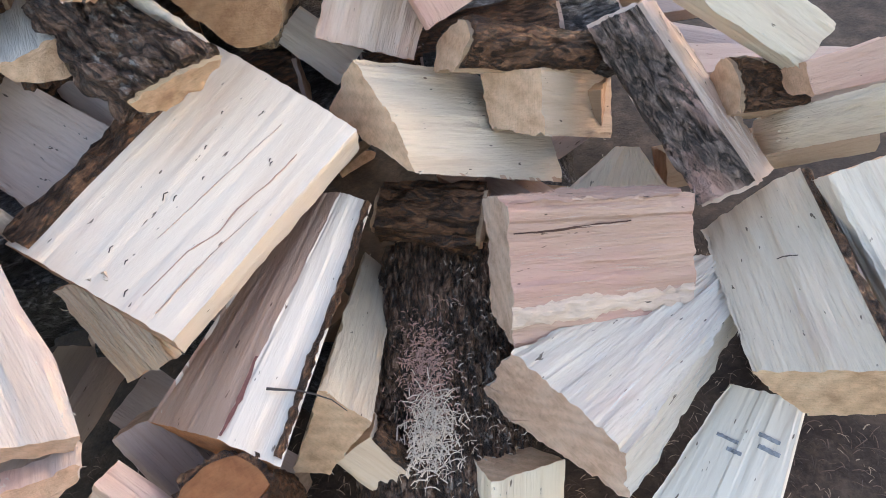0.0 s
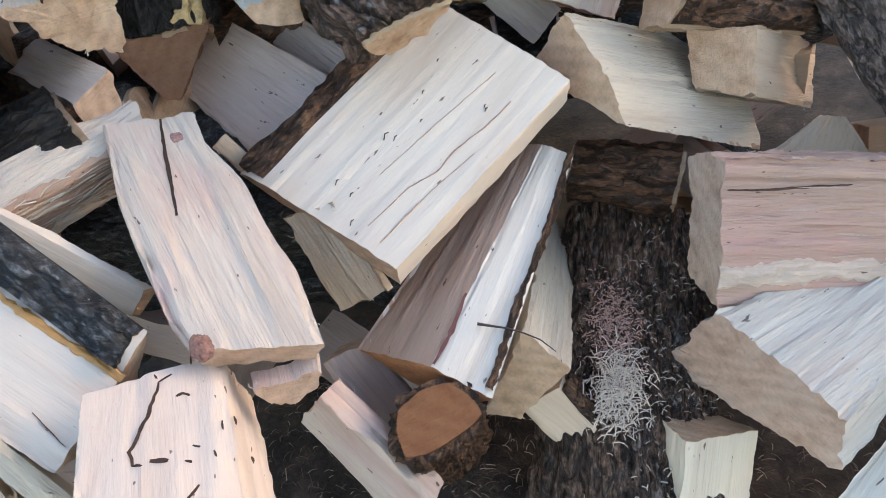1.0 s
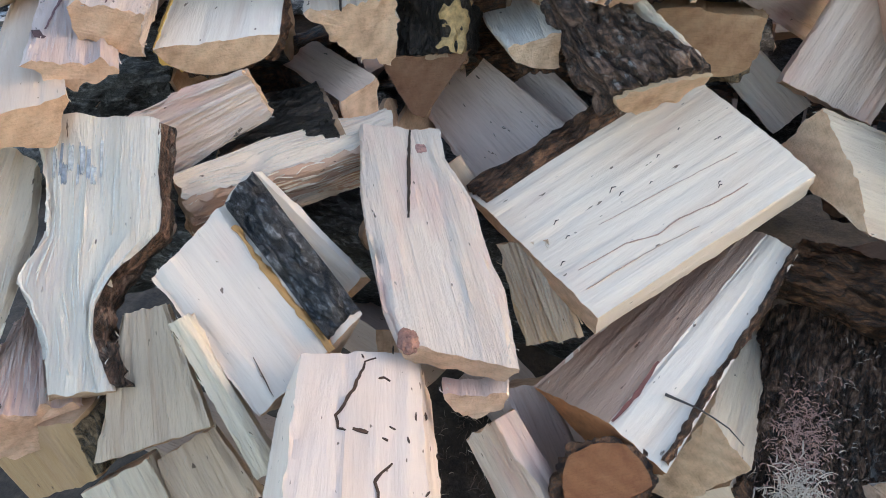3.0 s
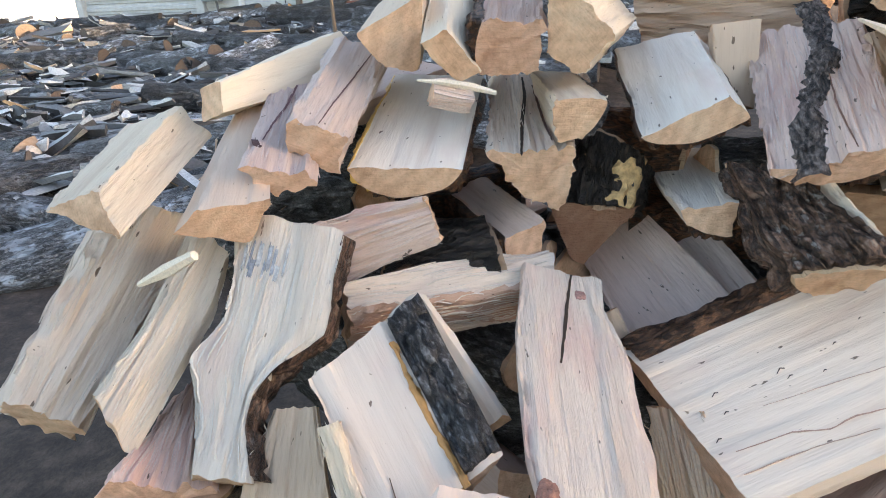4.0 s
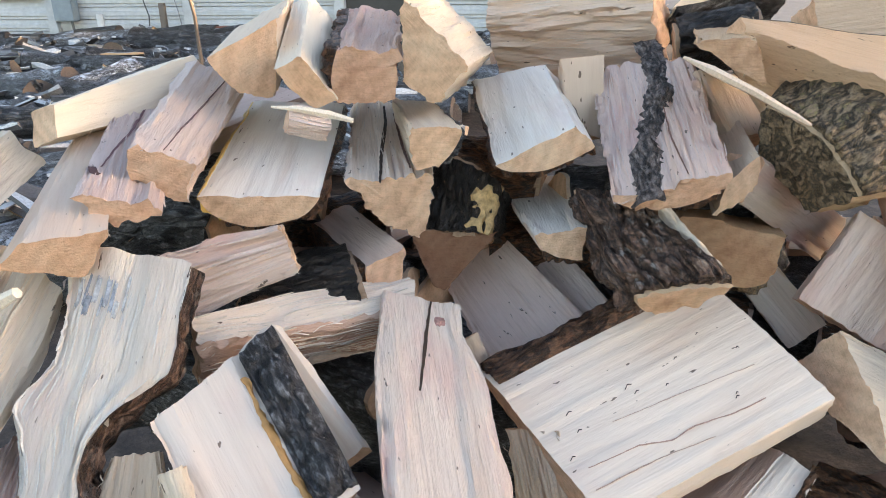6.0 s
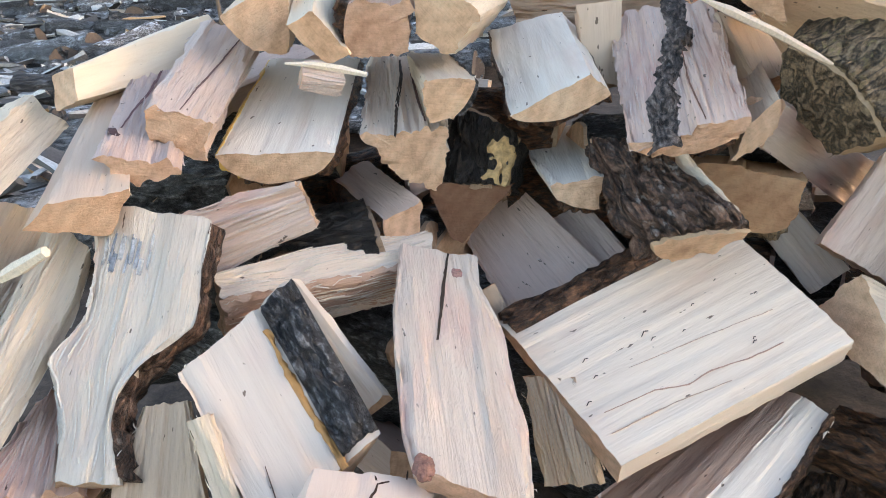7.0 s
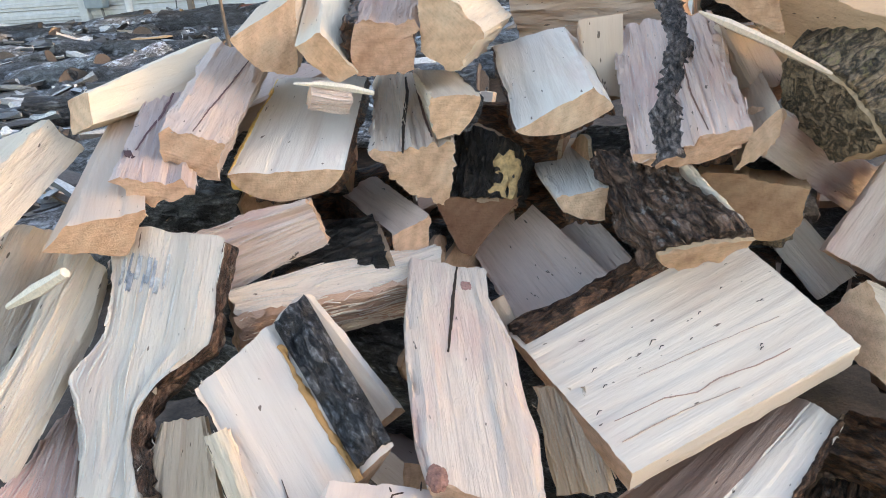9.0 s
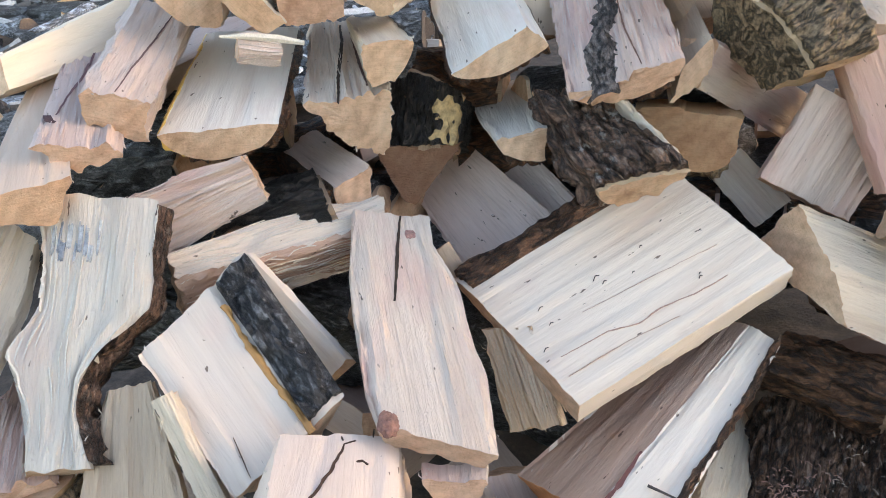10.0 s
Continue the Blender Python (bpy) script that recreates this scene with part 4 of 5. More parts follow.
piece_y = firewood("barkrust", (-0.557, 0.573, 0.743), (5.7, -41.3, 97.8), 0.351, [(0, 0), (0.073, 0), (0.085, -0.050), (0.030, -0.045)], taper=2.365, skew=(-0.01, 0.13), bark="ad", ragged=1.9, wood_tone=(0.78, 0.72, 0.64), label="twisted white split stub with a blue-grey stain and brown bark", flare=((0, 0, 0), (0.18, -0.03, 0.002), (0.3, -0.036, 0.012), (0.385, -0.022, 0.027), (0.45, -0.006, 0.016), (0.55, 0.027, -0.006), (0.65, 0.022, -0.012), (0.8, 0.01, -0.011), (1, 0, 0)))
piece_x = firewood("cream", (-0.524, 0.799, 0.865), (7.6, 3.1, 43.1), 0.336, [(0, 0), (0.059, 0), (0.050, -0.090), (0.039, -0.076)], taper=1.396, skew=(0.08, 0.26), bark="bc", heart="da", ragged=2.4, wood_tone=(0.86, 0.755, 0.65), label="pale stringy split log lying level with bark behind")
piece_x2 = firewood("rose", (-0.609, 0.872, 0.846), (69.7, -15.5, 24.1), 0.191, [(0.0, 0.0), (0.107, 0.0), (0.091, -0.074), (0.016, -0.074)], taper=0.613, skew=(-0.08, -0.03), ragged=2.2, label="pale rose split log with torn fibres")
piece_bb = firewood("char", (-0.538, 0.945, 0.847), (-8.1, -10.6, 18.1), 0.171, [(0.0, 0.0), (0.218, 0.0), (0.186, -0.067), (0.032, -0.067)], taper=1.106, skew=(0.11, -0.12), bark="all", bulge=0.02, label="blackened bark log between pale splits")
piece_q = firewood("white", (-0.423, 0.997, 1.010), (2.5, -8.8, 103.0), 0.451, [(0.0, 0.0), (0.177, 0.0), (0.141, -0.036), (0.034, -0.038)], taper=1.034, skew=(-0.06, 0.0), bark="bc,cd,da", ragged=0.6, bast="bc", label="white half log with curved tan sawn end and bark below")
piece_r = firewood("cream", (-0.431, 1.132, 1.132), (54.2, -12.7, 108.3), 0.420, [(0, 0), (0.087, 0), (0.097, -0.048), (0.011, -0.040)], taper=0.822, skew=(0.03, -0.09), ragged=0.6, label="pale split wedge standing on the ridge of the heap")
piece_ab = firewood("tan", (-0.531, 1.148, 1.253), (-26.3, -3.8, 108.7), 0.399, [(0, 0), (0.121, 0), (0.109, -0.069), (0.067, -0.101)], taper=1.082, skew=(-0.34, -0.42), ragged=0.8, label="tan-ended split log on the ridge of the heap")
piece_z = firewood("cream", (-0.800, 0.963, 1.099), (69.7, -3.4, 81.8), 0.360, [(0, 0), (0.047, 0), (0.050, -0.050), (0.000, -0.050)], taper=1.917, skew=(0.55, -0.09), ragged=0.8, label="long cream split plank leaning on the ridge")
piece_aa = firewood("mauve", (-0.571, 0.923, 1.068), (25.4, -9.6, 105.3), 0.419, [(0, 0), (0.083, 0), (0.071, -0.040), (0.007, -0.055)], taper=1.195, skew=(-0.13, -0.53), ragged=1.6, wood_tone=(0.74, 0.61, 0.54), label="mauve-grey split log with a tan sawn end")
piece_ac = firewood("mauve", (-0.596, 0.861, 1.030), (16.6, -10.6, 115.1), 0.419, [(0, 0), (0.100, 0), (0.056, -0.036), (0.005, -0.017)], taper=0.763, skew=(-0.08, -0.32), ragged=1.8, wood_tone=(0.72, 0.58, 0.53), label="mauve-grey split log with a dark knot")
piece_ai = firewood("tan", (-0.624, 0.787, 1.013), (4.2, -11.8, 116.0), 0.420, [(0, 0), (0.096, 0), (0.125, -0.030), (0.030, -0.060)], taper=0.379, skew=(-0.25, 1.29), ragged=0.8, label="smooth tan split log leaning on the slope", wood_tone=(0.68, 0.54, 0.43))
piece_aj = firewood("cream", (-0.780, 0.675, 1.032), (58.3, -7.3, 109.7), 0.340, [(0, 0), (0.030, 0), (0.050, -0.090), (-0.025, 0.010)], taper=1.244, skew=(0.89, 0.18), label="cream split log at the edge of the heap")
piece_ak = firewood("cream", (-0.856, 0.604, 0.741), (31.4, -30.1, 95.3), 0.359, [(0, 0), (0.090, 0), (0.120, -0.070), (0.020, -0.070)], taper=1.433, skew=(0.06, -0.29), ragged=2.8, wood_tone=(0.80, 0.69, 0.58), label="splintered cream split log at the edge of the heap")
piece_al = firewood("cream", (-0.730, 0.580, 0.774), (33.7, -32.1, 88.4), 0.285, [(0, 0), (0.063, 0), (0.080, -0.050), (0.010, -0.050)], taper=0.845, skew=(0.71, 0.43), ragged=1.8, wood_tone=(0.80, 0.70, 0.58), label="curved cream split strip at the edge of the heap", flare=((0, 0, 0), (0.4, 0.012, -0.01), (0.75, 0.012, -0.008), (1, 0, 0)))
piece_s = firewood("cream", (-0.276, 1.121, 1.019), (-2.1, -6.3, 107.7), 0.438, [(0.0, 0.0), (0.139, 0.0), (0.072, -0.091), (0.022, -0.105)], taper=0.712, skew=(0.11, -0.06), heart="bc", ragged=2.0, wood_tone=(0.90, 0.79, 0.68), label="cracked cream split log with a tan sawn end")
piece_ao = firewood("cream", (-0.229, 1.113, 1.095), (3.3, 1.5, 108.6), 0.330, [(0.0, 0.0), (0.081, 0.0), (0.069, -0.066), (0.029, -0.056)], taper=0.98, bark="ad", dark_bark=True, label="small cream split chunk with a tan sawn end")
piece_t = firewood("white", (-0.055, 1.145, 1.092), (-23.9, -8.7, 102.1), 0.420, [(0, 0), (0.135, 0), (0.110, -0.025), (-0.016, -0.043)], taper=1.141, skew=(-0.10, 0.68), bark="bc,cd", heart="bc", ragged=0.6, label="white half log with a tan sawn end and dark bark")
piece_ae = firewood("pink", (-0.337, 1.153, 1.200), (5.3, -6.1, 103.5), 0.446, [(0.0, 0.0), (0.094, 0.0), (0.092, -0.076), (0.003, -0.069)], taper=1.123, bark="bc", ragged=2.2, label="ragged pinkish split log with bark on the ridge")
piece_ad = firewood("cream", (-0.229, 1.163, 1.181), (46.9, 0.1, 93.0), 0.444, [(0.0, 0.0), (0.141, 0.0), (0.049, -0.092), (-0.007, -0.072)], taper=1.266, ragged=1.2, label="thick split log with a tan sawn end on the ridge")
piece_w = firewood("tan", (-0.258, 1.670, 1.232), (52.0, -6.7, -16.7), 0.358, [(0, 0), (0.076, 0), (0.050, -0.100), (-0.056, -0.139)], taper=1.469, skew=(0.14, 0.04), ragged=2.6, wood_tone=(0.84, 0.67, 0.54), label="long tan split log lying level on top of the ridge")
piece_u = firewood("pink", (0.169, 1.082, 1.037), (-11.4, -18.7, 93.6), 0.415, [(0.0, 0.0), (0.175, 0.0), (0.133, -0.023), (0.023, -0.026)], taper=1.027, skew=(-0.16, 0.06), bark="cd", ragged=2.5, wood_tone=(0.82, 0.64, 0.55), label="pinkish split log with a dark bark seam down its middle")
piece_aq = firewood("tan", (0.214, 1.148, 1.056), (-44.5, -4.5, 87.1), 0.400, [(0, 0), (0.050, 0), (0.103, -0.027), (0.034, -0.032)], taper=0.982, skew=(-0.32, 1.83), label="tan split log behind a pinkish one")
piece_ar = firewood("tan", (0.317, 1.433, 1.040), (4.3, -49.5, 129.3), 0.130, [(0.0, 0.0), (0.151, 0.0), (0.129, -0.074), (0.023, -0.074)], taper=0.977, skew=(0.02, 0.14), label="tan split log on the shoulder of the heap")
piece_as = firewood("rose", (0.201, 1.172, 0.978), (102.7, 26.6, 52.0), 0.441, [(0.0, 0.0), (0.074, 0.0), (0.063, -0.056), (0.011, -0.056)], taper=1.292, skew=(-0.19, 0.13), wood_tone=(0.90, 0.77, 0.67), label="pale rose split rail with small dark knots")
# end_tone darkens the ochre end for the shadow that lies on it
piece_at = firewood("ochre", (0.273, 1.156, 0.932), (4.3, 11.2, 79.1), 0.499, [(0.0, 0.0), (0.169, 0.0), (0.081, -0.094), (0.01, -0.077)], taper=1.136, bark="cd", end_tone=(0.62, 0.50, 0.38), label="notched half log with an ochre sawn end toned dark for shadow")
piece_au = firewood("moss", (0.347, 1.113, 1.013), (35.4, -16.4, 41.5), 0.137, [(0, 0), (0.188, 0), (0.150, -0.080), (0.030, -0.080)], taper=1.438, skew=(0.08, 0.19), bark="top", bulge=0.03, barked_end=True, ragged=1.2, label="mossy bark log on the shoulder of the heap")
piece_av = firewood("ochre", (0.186, 1.146, 1.226), (-3.3, 0.8, 81.2), 0.445, [(0.0, 0.0), (0.082, 0.0), (0.029, -0.041), (-0.017, -0.065)], taper=1.197, label="ochre-ended split log on the shoulder of the heap")
piece_aw = firewood("cream", (0.150, 1.663, 1.254), (46.7, -9.9, 29.7), 0.324, [(0, 0), (0.026, 0), (0.030, -0.060), (0.096, -0.252)], taper=1.664, skew=(1.89, 1.44), bark="ad", label="bark slab with a pale sawn face on the ridge", dark_bark=True)
piece_ax = firewood("ochre", (0.185, 1.234, 1.236), (30.1, 13.6, 4.9), 0.259, [(0, 0), (0.027, 0), (0.030, -0.060), (0.000, -0.050)], taper=5.055, skew=(-0.34, 0.24), bark="bc", wood_tone=(0.74, 0.52, 0.34), label="ochre and brown bark slab on the ridge")
piece_ay = firewood("tan", (0.326, 1.336, 1.207), (75.6, -7.3, 10.4), 0.161, [(0.0, 0.0), (0.065, 0.0), (0.055, -0.088), (0.01, -0.088)], taper=1.428, skew=(-0.06, 0.08), label="weathered split log on the ridge")
piece_k = firewood("barkrust", (0.158, 1.008, 0.920), (-21.5, -26.1, 122.0), 0.202, [(0, 0), (0.122, 0), (0.100, -0.047), (0.038, -0.027)], taper=0.556, skew=(0.34, 1.25), bark="top,bc", bulge=0.008, ragged=2.4, wood_tone=(0.70, 0.52, 0.34), label="thick rough slab of flaking bark leaning on the wide slab", flare=((0, 0, 0.0), (0.3, 0.0, 0.02), (0.6, -0.012, 0.014), (0.85, -0.02, 0.01), (1, 0, 0.016)))
piece_l = firewood("mauve", (-0.315, 1.067, 0.912), (-18.5, 5.3, 123.1), 0.442, [(0.0, 0.0), (0.066, 0.0), (0.075, -0.039), (0.03, -0.059)], taper=1.271, skew=(0.08, -0.06), bark="bc", wood_tone=(0.84, 0.67, 0.57), label="shaded brownish split log in a gap of the heap")
piece_m = firewood("mauve", (0.020, 1.089, 0.757), (-30.3, -18.1, 127.5), 0.330, [(0, 0), (0.187, 0), (0.130, -0.060), (0.020, -0.060)], taper=0.766, skew=(-0.10, -0.21), wood_tone=(0.90, 0.74, 0.65), label="grey-pink split plank leaning in the heap")
piece_m2 = firewood("mauve", (0.043, 1.155, 0.769), (-28.5, -13.7, 121.1), 0.300, [(0, 0), (0.067, 0), (0.060, -0.060), (0.010, -0.060)], taper=1.007, skew=(-0.06, 1.80), wood_tone=(0.86, 0.71, 0.62), label="grey-pink split log in the shade of a bark slab")
piece_bc = firewood("char", (-0.190, 1.206, 0.872), (36.4, -57.0, 75.7), 0.122, [(0.0, 0.0), (0.107, 0.0), (0.091, -0.103), (0.016, -0.103)], taper=0.979, skew=(-0.22, 0.31), bark="all", bulge=0.02, ragged=1.5, label="blackened bark stub with a yellow fungus patch")
piece_an = firewood("white", (-0.031, 1.102, 0.947), (-7.4, 1.4, 100.1), 0.380, [(0, 0), (0.082, 0), (0.068, -0.028), (0.014, -0.049)], taper=1.967, skew=(-0.02, 0.75), bark="cd", label="white split log with a tan sawn end under a bark slab")
# brown stained end, toned darker still for the shade it lies in
piece_n2 = firewood("ochre", (-0.180, 1.178, 0.902), (1.8, 14.1, 97.2), 0.300, [(0, 0), (0.141, 0), (0.107, -0.092), (0.083, -0.101)], taper=1.076, skew=(-0.24, -0.38), end_tone=(0.33, 0.23, 0.18), label="brown split log deep in the heap, shade put into its colour", wood_tone=(0.30, 0.16, 0.09))
piece_ba = firewood("tan", (-0.449, 0.563, 0.679), (-0.9, -46.1, 101.9), 0.161, [(0, 0), (0.143, 0), (0.122, -0.05), (0.022, -0.05)], taper=0.398, skew=(-0.17, -0.09), label="pale grey-tan split plank on the lower slope")
piece_b2 = firewood("cream", (-0.365, 0.528, 0.666), (-27.5, -50.7, 137.1), 0.201, [(0, 0), (0.025, 0), (0.021, -0.04), (0.004, -0.04)], taper=0.778, skew=(0.03, 0.05), ragged=1.2, label="thin cream split slat on the lower slope")
piece_bc2 = firewood("tan", (-0.409, 0.547, 0.584), (-22.4, -47.9, 132.9), 0.105, [(0, 0), (0.104, 0), (0.088, -0.06), (0.016, -0.06)], taper=0.762, skew=(-0.09, -0.05), label="shaded tan split log on the lower slope")
piece_bd = firewood("ochre", (-0.597, 0.527, 0.63), (-66.7, -66.8, 148.1), 0.108, [(0, 0), (0.147, 0), (0.125, -0.06), (0.022, -0.06)], taper=1.298, skew=(-0.1, 0.21), bark="ad", label="yellowish split log with a sawn end on the lower slope")
piece_be = firewood("cream", (-0.49, 0.497, 0.553), (-25.7, -55.0, 131.1), 0.119, [(0, 0), (0.097, 0), (0.083, -0.06), (0.015, -0.06)], taper=0.945, skew=(0.07, -0.06), label="cream split log low on the slope")
piece_bf = firewood("rose", (-0.032, 0.551, 0.49), (-78.2, -43.1, 131.2), 0.179, [(0, 0), (0.11, 0), (0.094, -0.04), (0.017, -0.04)], taper=0.846, skew=(0.16, -0.11), ragged=1.4, label="thin pinkish split stick low on the slope")
piece_bg = firewood("mauve", (-0.004, 0.678, 0.442), (-28.9, -46.8, 124.7), 0.169, [(0, 0), (0.07, 0), (0.059, -0.08), (0.01, -0.08)], taper=0.905, skew=(-0.13, 0.26), label="shaded brownish split log low in the heap")
piece_bh = firewood("rust", (0.054, 0.708, 0.317), (-171.4, -65.6, -84.5), 0.281, [(0, 0), (0.117, 0), (0.099, -0.06), (0.018, -0.06)], taper=0.881, skew=(-0.05, 0.06), bark="all", wood_tone=(0.26, 0.09, 0.025), end_tone=(0.36, 0.20, 0.11), label="orange-brown bark log low in the heap")
piece_bi = firewood("tan", (-0.019, 0.795, 0.626), (-38.9, -54.4, 119.4), 0.146, [(0, 0), (0.07, 0), (0.059, -0.03), (0.01, -0.03)], taper=1.065, skew=(0.07, 0.21), ragged=2.6, label="ragged-edged tan split piece under the wide slab")
piece_bj = firewood("tan", (-0.158, 0.984, 0.747), (-41.6, -54.3, 146.0), 0.067, [(0, 0), (0.023, 0), (0.02, -0.03), (0.003, -0.03)], taper=0.962, skew=(0.19, -0.05), label="small pale split piece in a gap")
piece_bl = firewood("white", (0.387, 1.246, 0.745), (-47.0, -43.8, 152.8), 0.13, [(0, 0), (0.073, 0), (0.062, -0.05), (0.011, -0.05)], taper=0.944, skew=(0.06, 0.15), label="grey-white split log in a gap behind the wide slab")
piece_bm = firewood("pink", (0.567, 1.121, 0.836), (-17.0, -58.4, 121.0), 0.232, [(0, 0), (0.098, 0), (0.083, -0.06), (0.015, -0.06)], taper=0.958, label="pinkish split log on the shoulder of the heap")
piece_az = firewood("tan", (-0.010, 1.374, 1.039), (6.5, -70.0, 100.7), 0.142, [(0.0, 0.0), (0.063, 0.0), (0.054, -0.055), (0.01, -0.055)], taper=1.289, skew=(0.23, -0.12), ragged=0.8, label="pale tan split log showing between two others")
piece_pl = firewood("rose", (-0.618, 0.569, 0.721), (10.2, -3.6, 116.5), 0.200, [(0, 0), (0.119, 0), (0.100, -0.060), (0.020, -0.060)], taper=0.301, skew=(-0.08, -0.62), ragged=3.0, wood_tone=(0.86, 0.66, 0.57), label="torn pink split log with ragged fibres low on the slope")
piece_st = firewood("rose", (-0.106, 0.617, 0.698), (6.4, 11.4, 100.0), 0.035, [(0, 0), (0.070, 0), (0.055, -0.028), (0.005, -0.023)], taper=1.112, skew=(0.01, -0.05), ragged=1.2, label="broken stub of pinkish wood under a board")
piece_ag = firewood("char", (0.130, 1.525, 1.169), (64.7, -10.2, -1.7), 0.156, [(0, 0), (0.059, 0), (0.050, -0.070), (0.000, -0.070)], taper=1.124, skew=(0.02, 0.05), bark="all", bulge=0.02, label="blackened bark log under a pale bark slab")
piece_cs = firewood("white", (-0.305, 0.801, 0.727), (31.1, -41.6, 154.5), 0.205, [(0, 0), (0.011, 0), (0.010, -0.040), (0.002, -0.040)], taper=1.385, skew=(0.98, 0.50), ragged=0.8, label="thin pale split slat beside a bark-edged quarter")


# ---- cracks, tracks and seams on the split faces ----
def surface(ob, x, y):
    """Height of a piece's top side at a place along and across it."""
    co = np.empty(len(ob.data.vertices) * 3)
    ob.data.vertices.foreach_get("co", co)
    co = co.reshape(-1, 3)
    gap = (co[:, 0] - x) ** 2 + (co[:, 1] - y) ** 2 + np.where(co[:, 2] < -0.015, 1.0, 0.0)
    near = np.argsort(gap)[:3]
    return float(co[near, 2].max())


def smooth_line(pts, step=0.008):
    out = []
    for (x0, y0), (x1, y1) in zip(pts, pts[1:]):
        n = max(2, int(math.hypot(x1 - x0, y1 - y0) / step))
        out += [(x0 + (x1 - x0) * k / n, y0 + (y1 - y0) * k / n) for k in range(n)]
    return out + [pts[-1]]


GROOVE = toned("dark_groove", 0.95, 200.0, 0.6)


def groove(ob, name, pts, width, color=(0.05, 0.028, 0.018), label="", wander=0.0012):
    """A dark crack or insect track on the split face: a narrow ragged ribbon with its middle sunk. In cracks the dark
    colour stands for the shade inside.
    """
    line = smooth_line(pts)
    verts, faces = [], []
    for i, (x, y) in enumerate(line):
        u = i / max(1, len(line) - 1)
        w = width * (0.45 + 0.55 * math.sin(math.pi * min(max(u, 0.06), 0.94))) * (1 + 0.5 * noise.noise(Vector((i * 0.9, width * 999, 0))))
        a, b = line[max(i - 1, 0)], line[min(i + 1, len(line) - 1)]
        d = Vector((b[0] - a[0], b[1] - a[1])).normalized()
        n = Vector((-d.y, d.x))
        y += wander * noise.noise(Vector((x * 60, y * 60, 4)))
        z = surface(ob, x, y) + 0.0007
        verts += [(x + n.x * w / 2, y + n.y * w / 2, z), (x, y, z - 0.0004), (x - n.x * w / 2, y - n.y * w / 2, z), (x, y, z - 0.004)]
    for i in range(len(line) - 1):
        b, c = 4 * i, 4 * i + 4
        faces += [(b, b + 1, c + 1, c), (b + 1, b + 2, c + 2, c + 1), (b + 2, b + 3, c + 3, c + 2), (b + 3, b, c, c + 3)]
    part(name, mesh_of(name, verts, faces, [GROOVE]), ob, label, color=color)


def seam(ob, pts, width, mat, name="bark_seam", label="dark bark seam", lift=0.008, color=(1, 1, 1)):
    """A lumpy strip of bark grown into a split face."""
    line, cols = smooth_line(pts, 0.006), 9
    verts, faces = [], []
    for i, (x, y) in enumerate(line):
        w = width * (1 + 0.6 * noise.noise(Vector((i * 0.09, 2.0, 0))) + 0.4 * noise.noise(Vector((i * 0.45, 5.0, 0))))
        for c in range(cols):
            f = c / (cols - 1)
            yy = y + (f - 0.5) * w + 0.007 * noise.noise(Vector((i * 0.045, 7.7, 0))) + 0.004 * noise.noise(Vector((i * 0.5, f * 3, 0)))
            h = 4 * f * (1 - f)
            verts.append((x, yy, surface(ob, x, yy) - 0.002 + math.sqrt(h) * lift * (1 + 0.9 * noise.noise(Vector((x * 60, yy * 90, 1))))))
    for i in range(len(line) - 1):
        for c in range(cols - 1):
            faces.append((i * cols + c, i * cols + c + 1, (i + 1) * cols + c + 1, (i + 1) * cols + c))
    part(name, mesh_of(name, verts, faces, [mat], angle=60), ob, label, color=color)


groove(piece_b, "crack", [(0.394, 0.052), (0.317, 0.068), (0.265, 0.077), (0.22, 0.086)], 0.0052, label="long crack drawn as a shade-dark ribbon")
groove(piece_d, "insect_track", [(0.335, 0.047), (0.32, 0.059), (0.259, 0.071), (0.235, 0.077), (0.212, 0.087), (0.193, 0.083), (0.188, 0.076)], 0.0035, (0.07, 0.035, 0.02), "dark winding insect track", 0.003)
groove(piece_d, "insect_track", [(0.194, 0.07), (0.193, 0.062), (0.191, 0.055)], 0.006, (0.07, 0.035, 0.02), "dark winding insect track", 0.003)
groove(piece_d, "insect_track", [(0.292, 0.044), (0.297, 0.037), (0.293, 0.031)], 0.0045, (0.07, 0.035, 0.02), "dark winding insect track", 0.003)
groove(piece_d, "insect_track", [(0.156, 0.031), (0.132, 0.045), (0.124, 0.047), (0.101, 0.046)], 0.0034, (0.07, 0.035, 0.02), "dark winding insect track", 0.003)
groove(piece_d, "fleck", [(0.373, 0.025), (0.353, 0.026)], 0.0022, (0.08, 0.045, 0.03))
groove(piece_d, "fleck", [(0.211, 0.033), (0.208, 0.027)], 0.0022, (0.08, 0.045, 0.03))
groove(piece_d, "fleck", [(0.199, 0.015), (0.19, 0.014)], 0.0022, (0.08, 0.045, 0.03))
groove(piece_d, "fleck", [(0.245, 0.003), (0.233, 0.004)], 0.0022, (0.08, 0.045, 0.03))
groove(piece_d, "fleck", [(0.189, 0.041), (0.187, 0.035)], 0.0022, (0.08, 0.045, 0.03))
groove(piece_d, "fleck", [(0.334, 0.064), (0.326, 0.061)], 0.0022, (0.08, 0.045, 0.03))
groove(piece_d, "fleck", [(0.199, -0.019), (0.192, -0.02)], 0.0022, (0.08, 0.045, 0.03))
groove(piece_d, "fleck", [(0.26, -0.01), (0.248, -0.011)], 0.0022, (0.08, 0.045, 0.03))
groove(piece_d, "fleck", [(0.132, -0.004), (0.124, 0.001)], 0.0022, (0.08, 0.045, 0.03))
seam(piece_u, [(-0.03, 0.12), (0.02, 0.115), (0.098, 0.11), (0.197, 0.092), (0.306, 0.063), (0.423, 0.064), (0.502, 0.066)], 0.044, BARK_SEAM, lift=0.007)
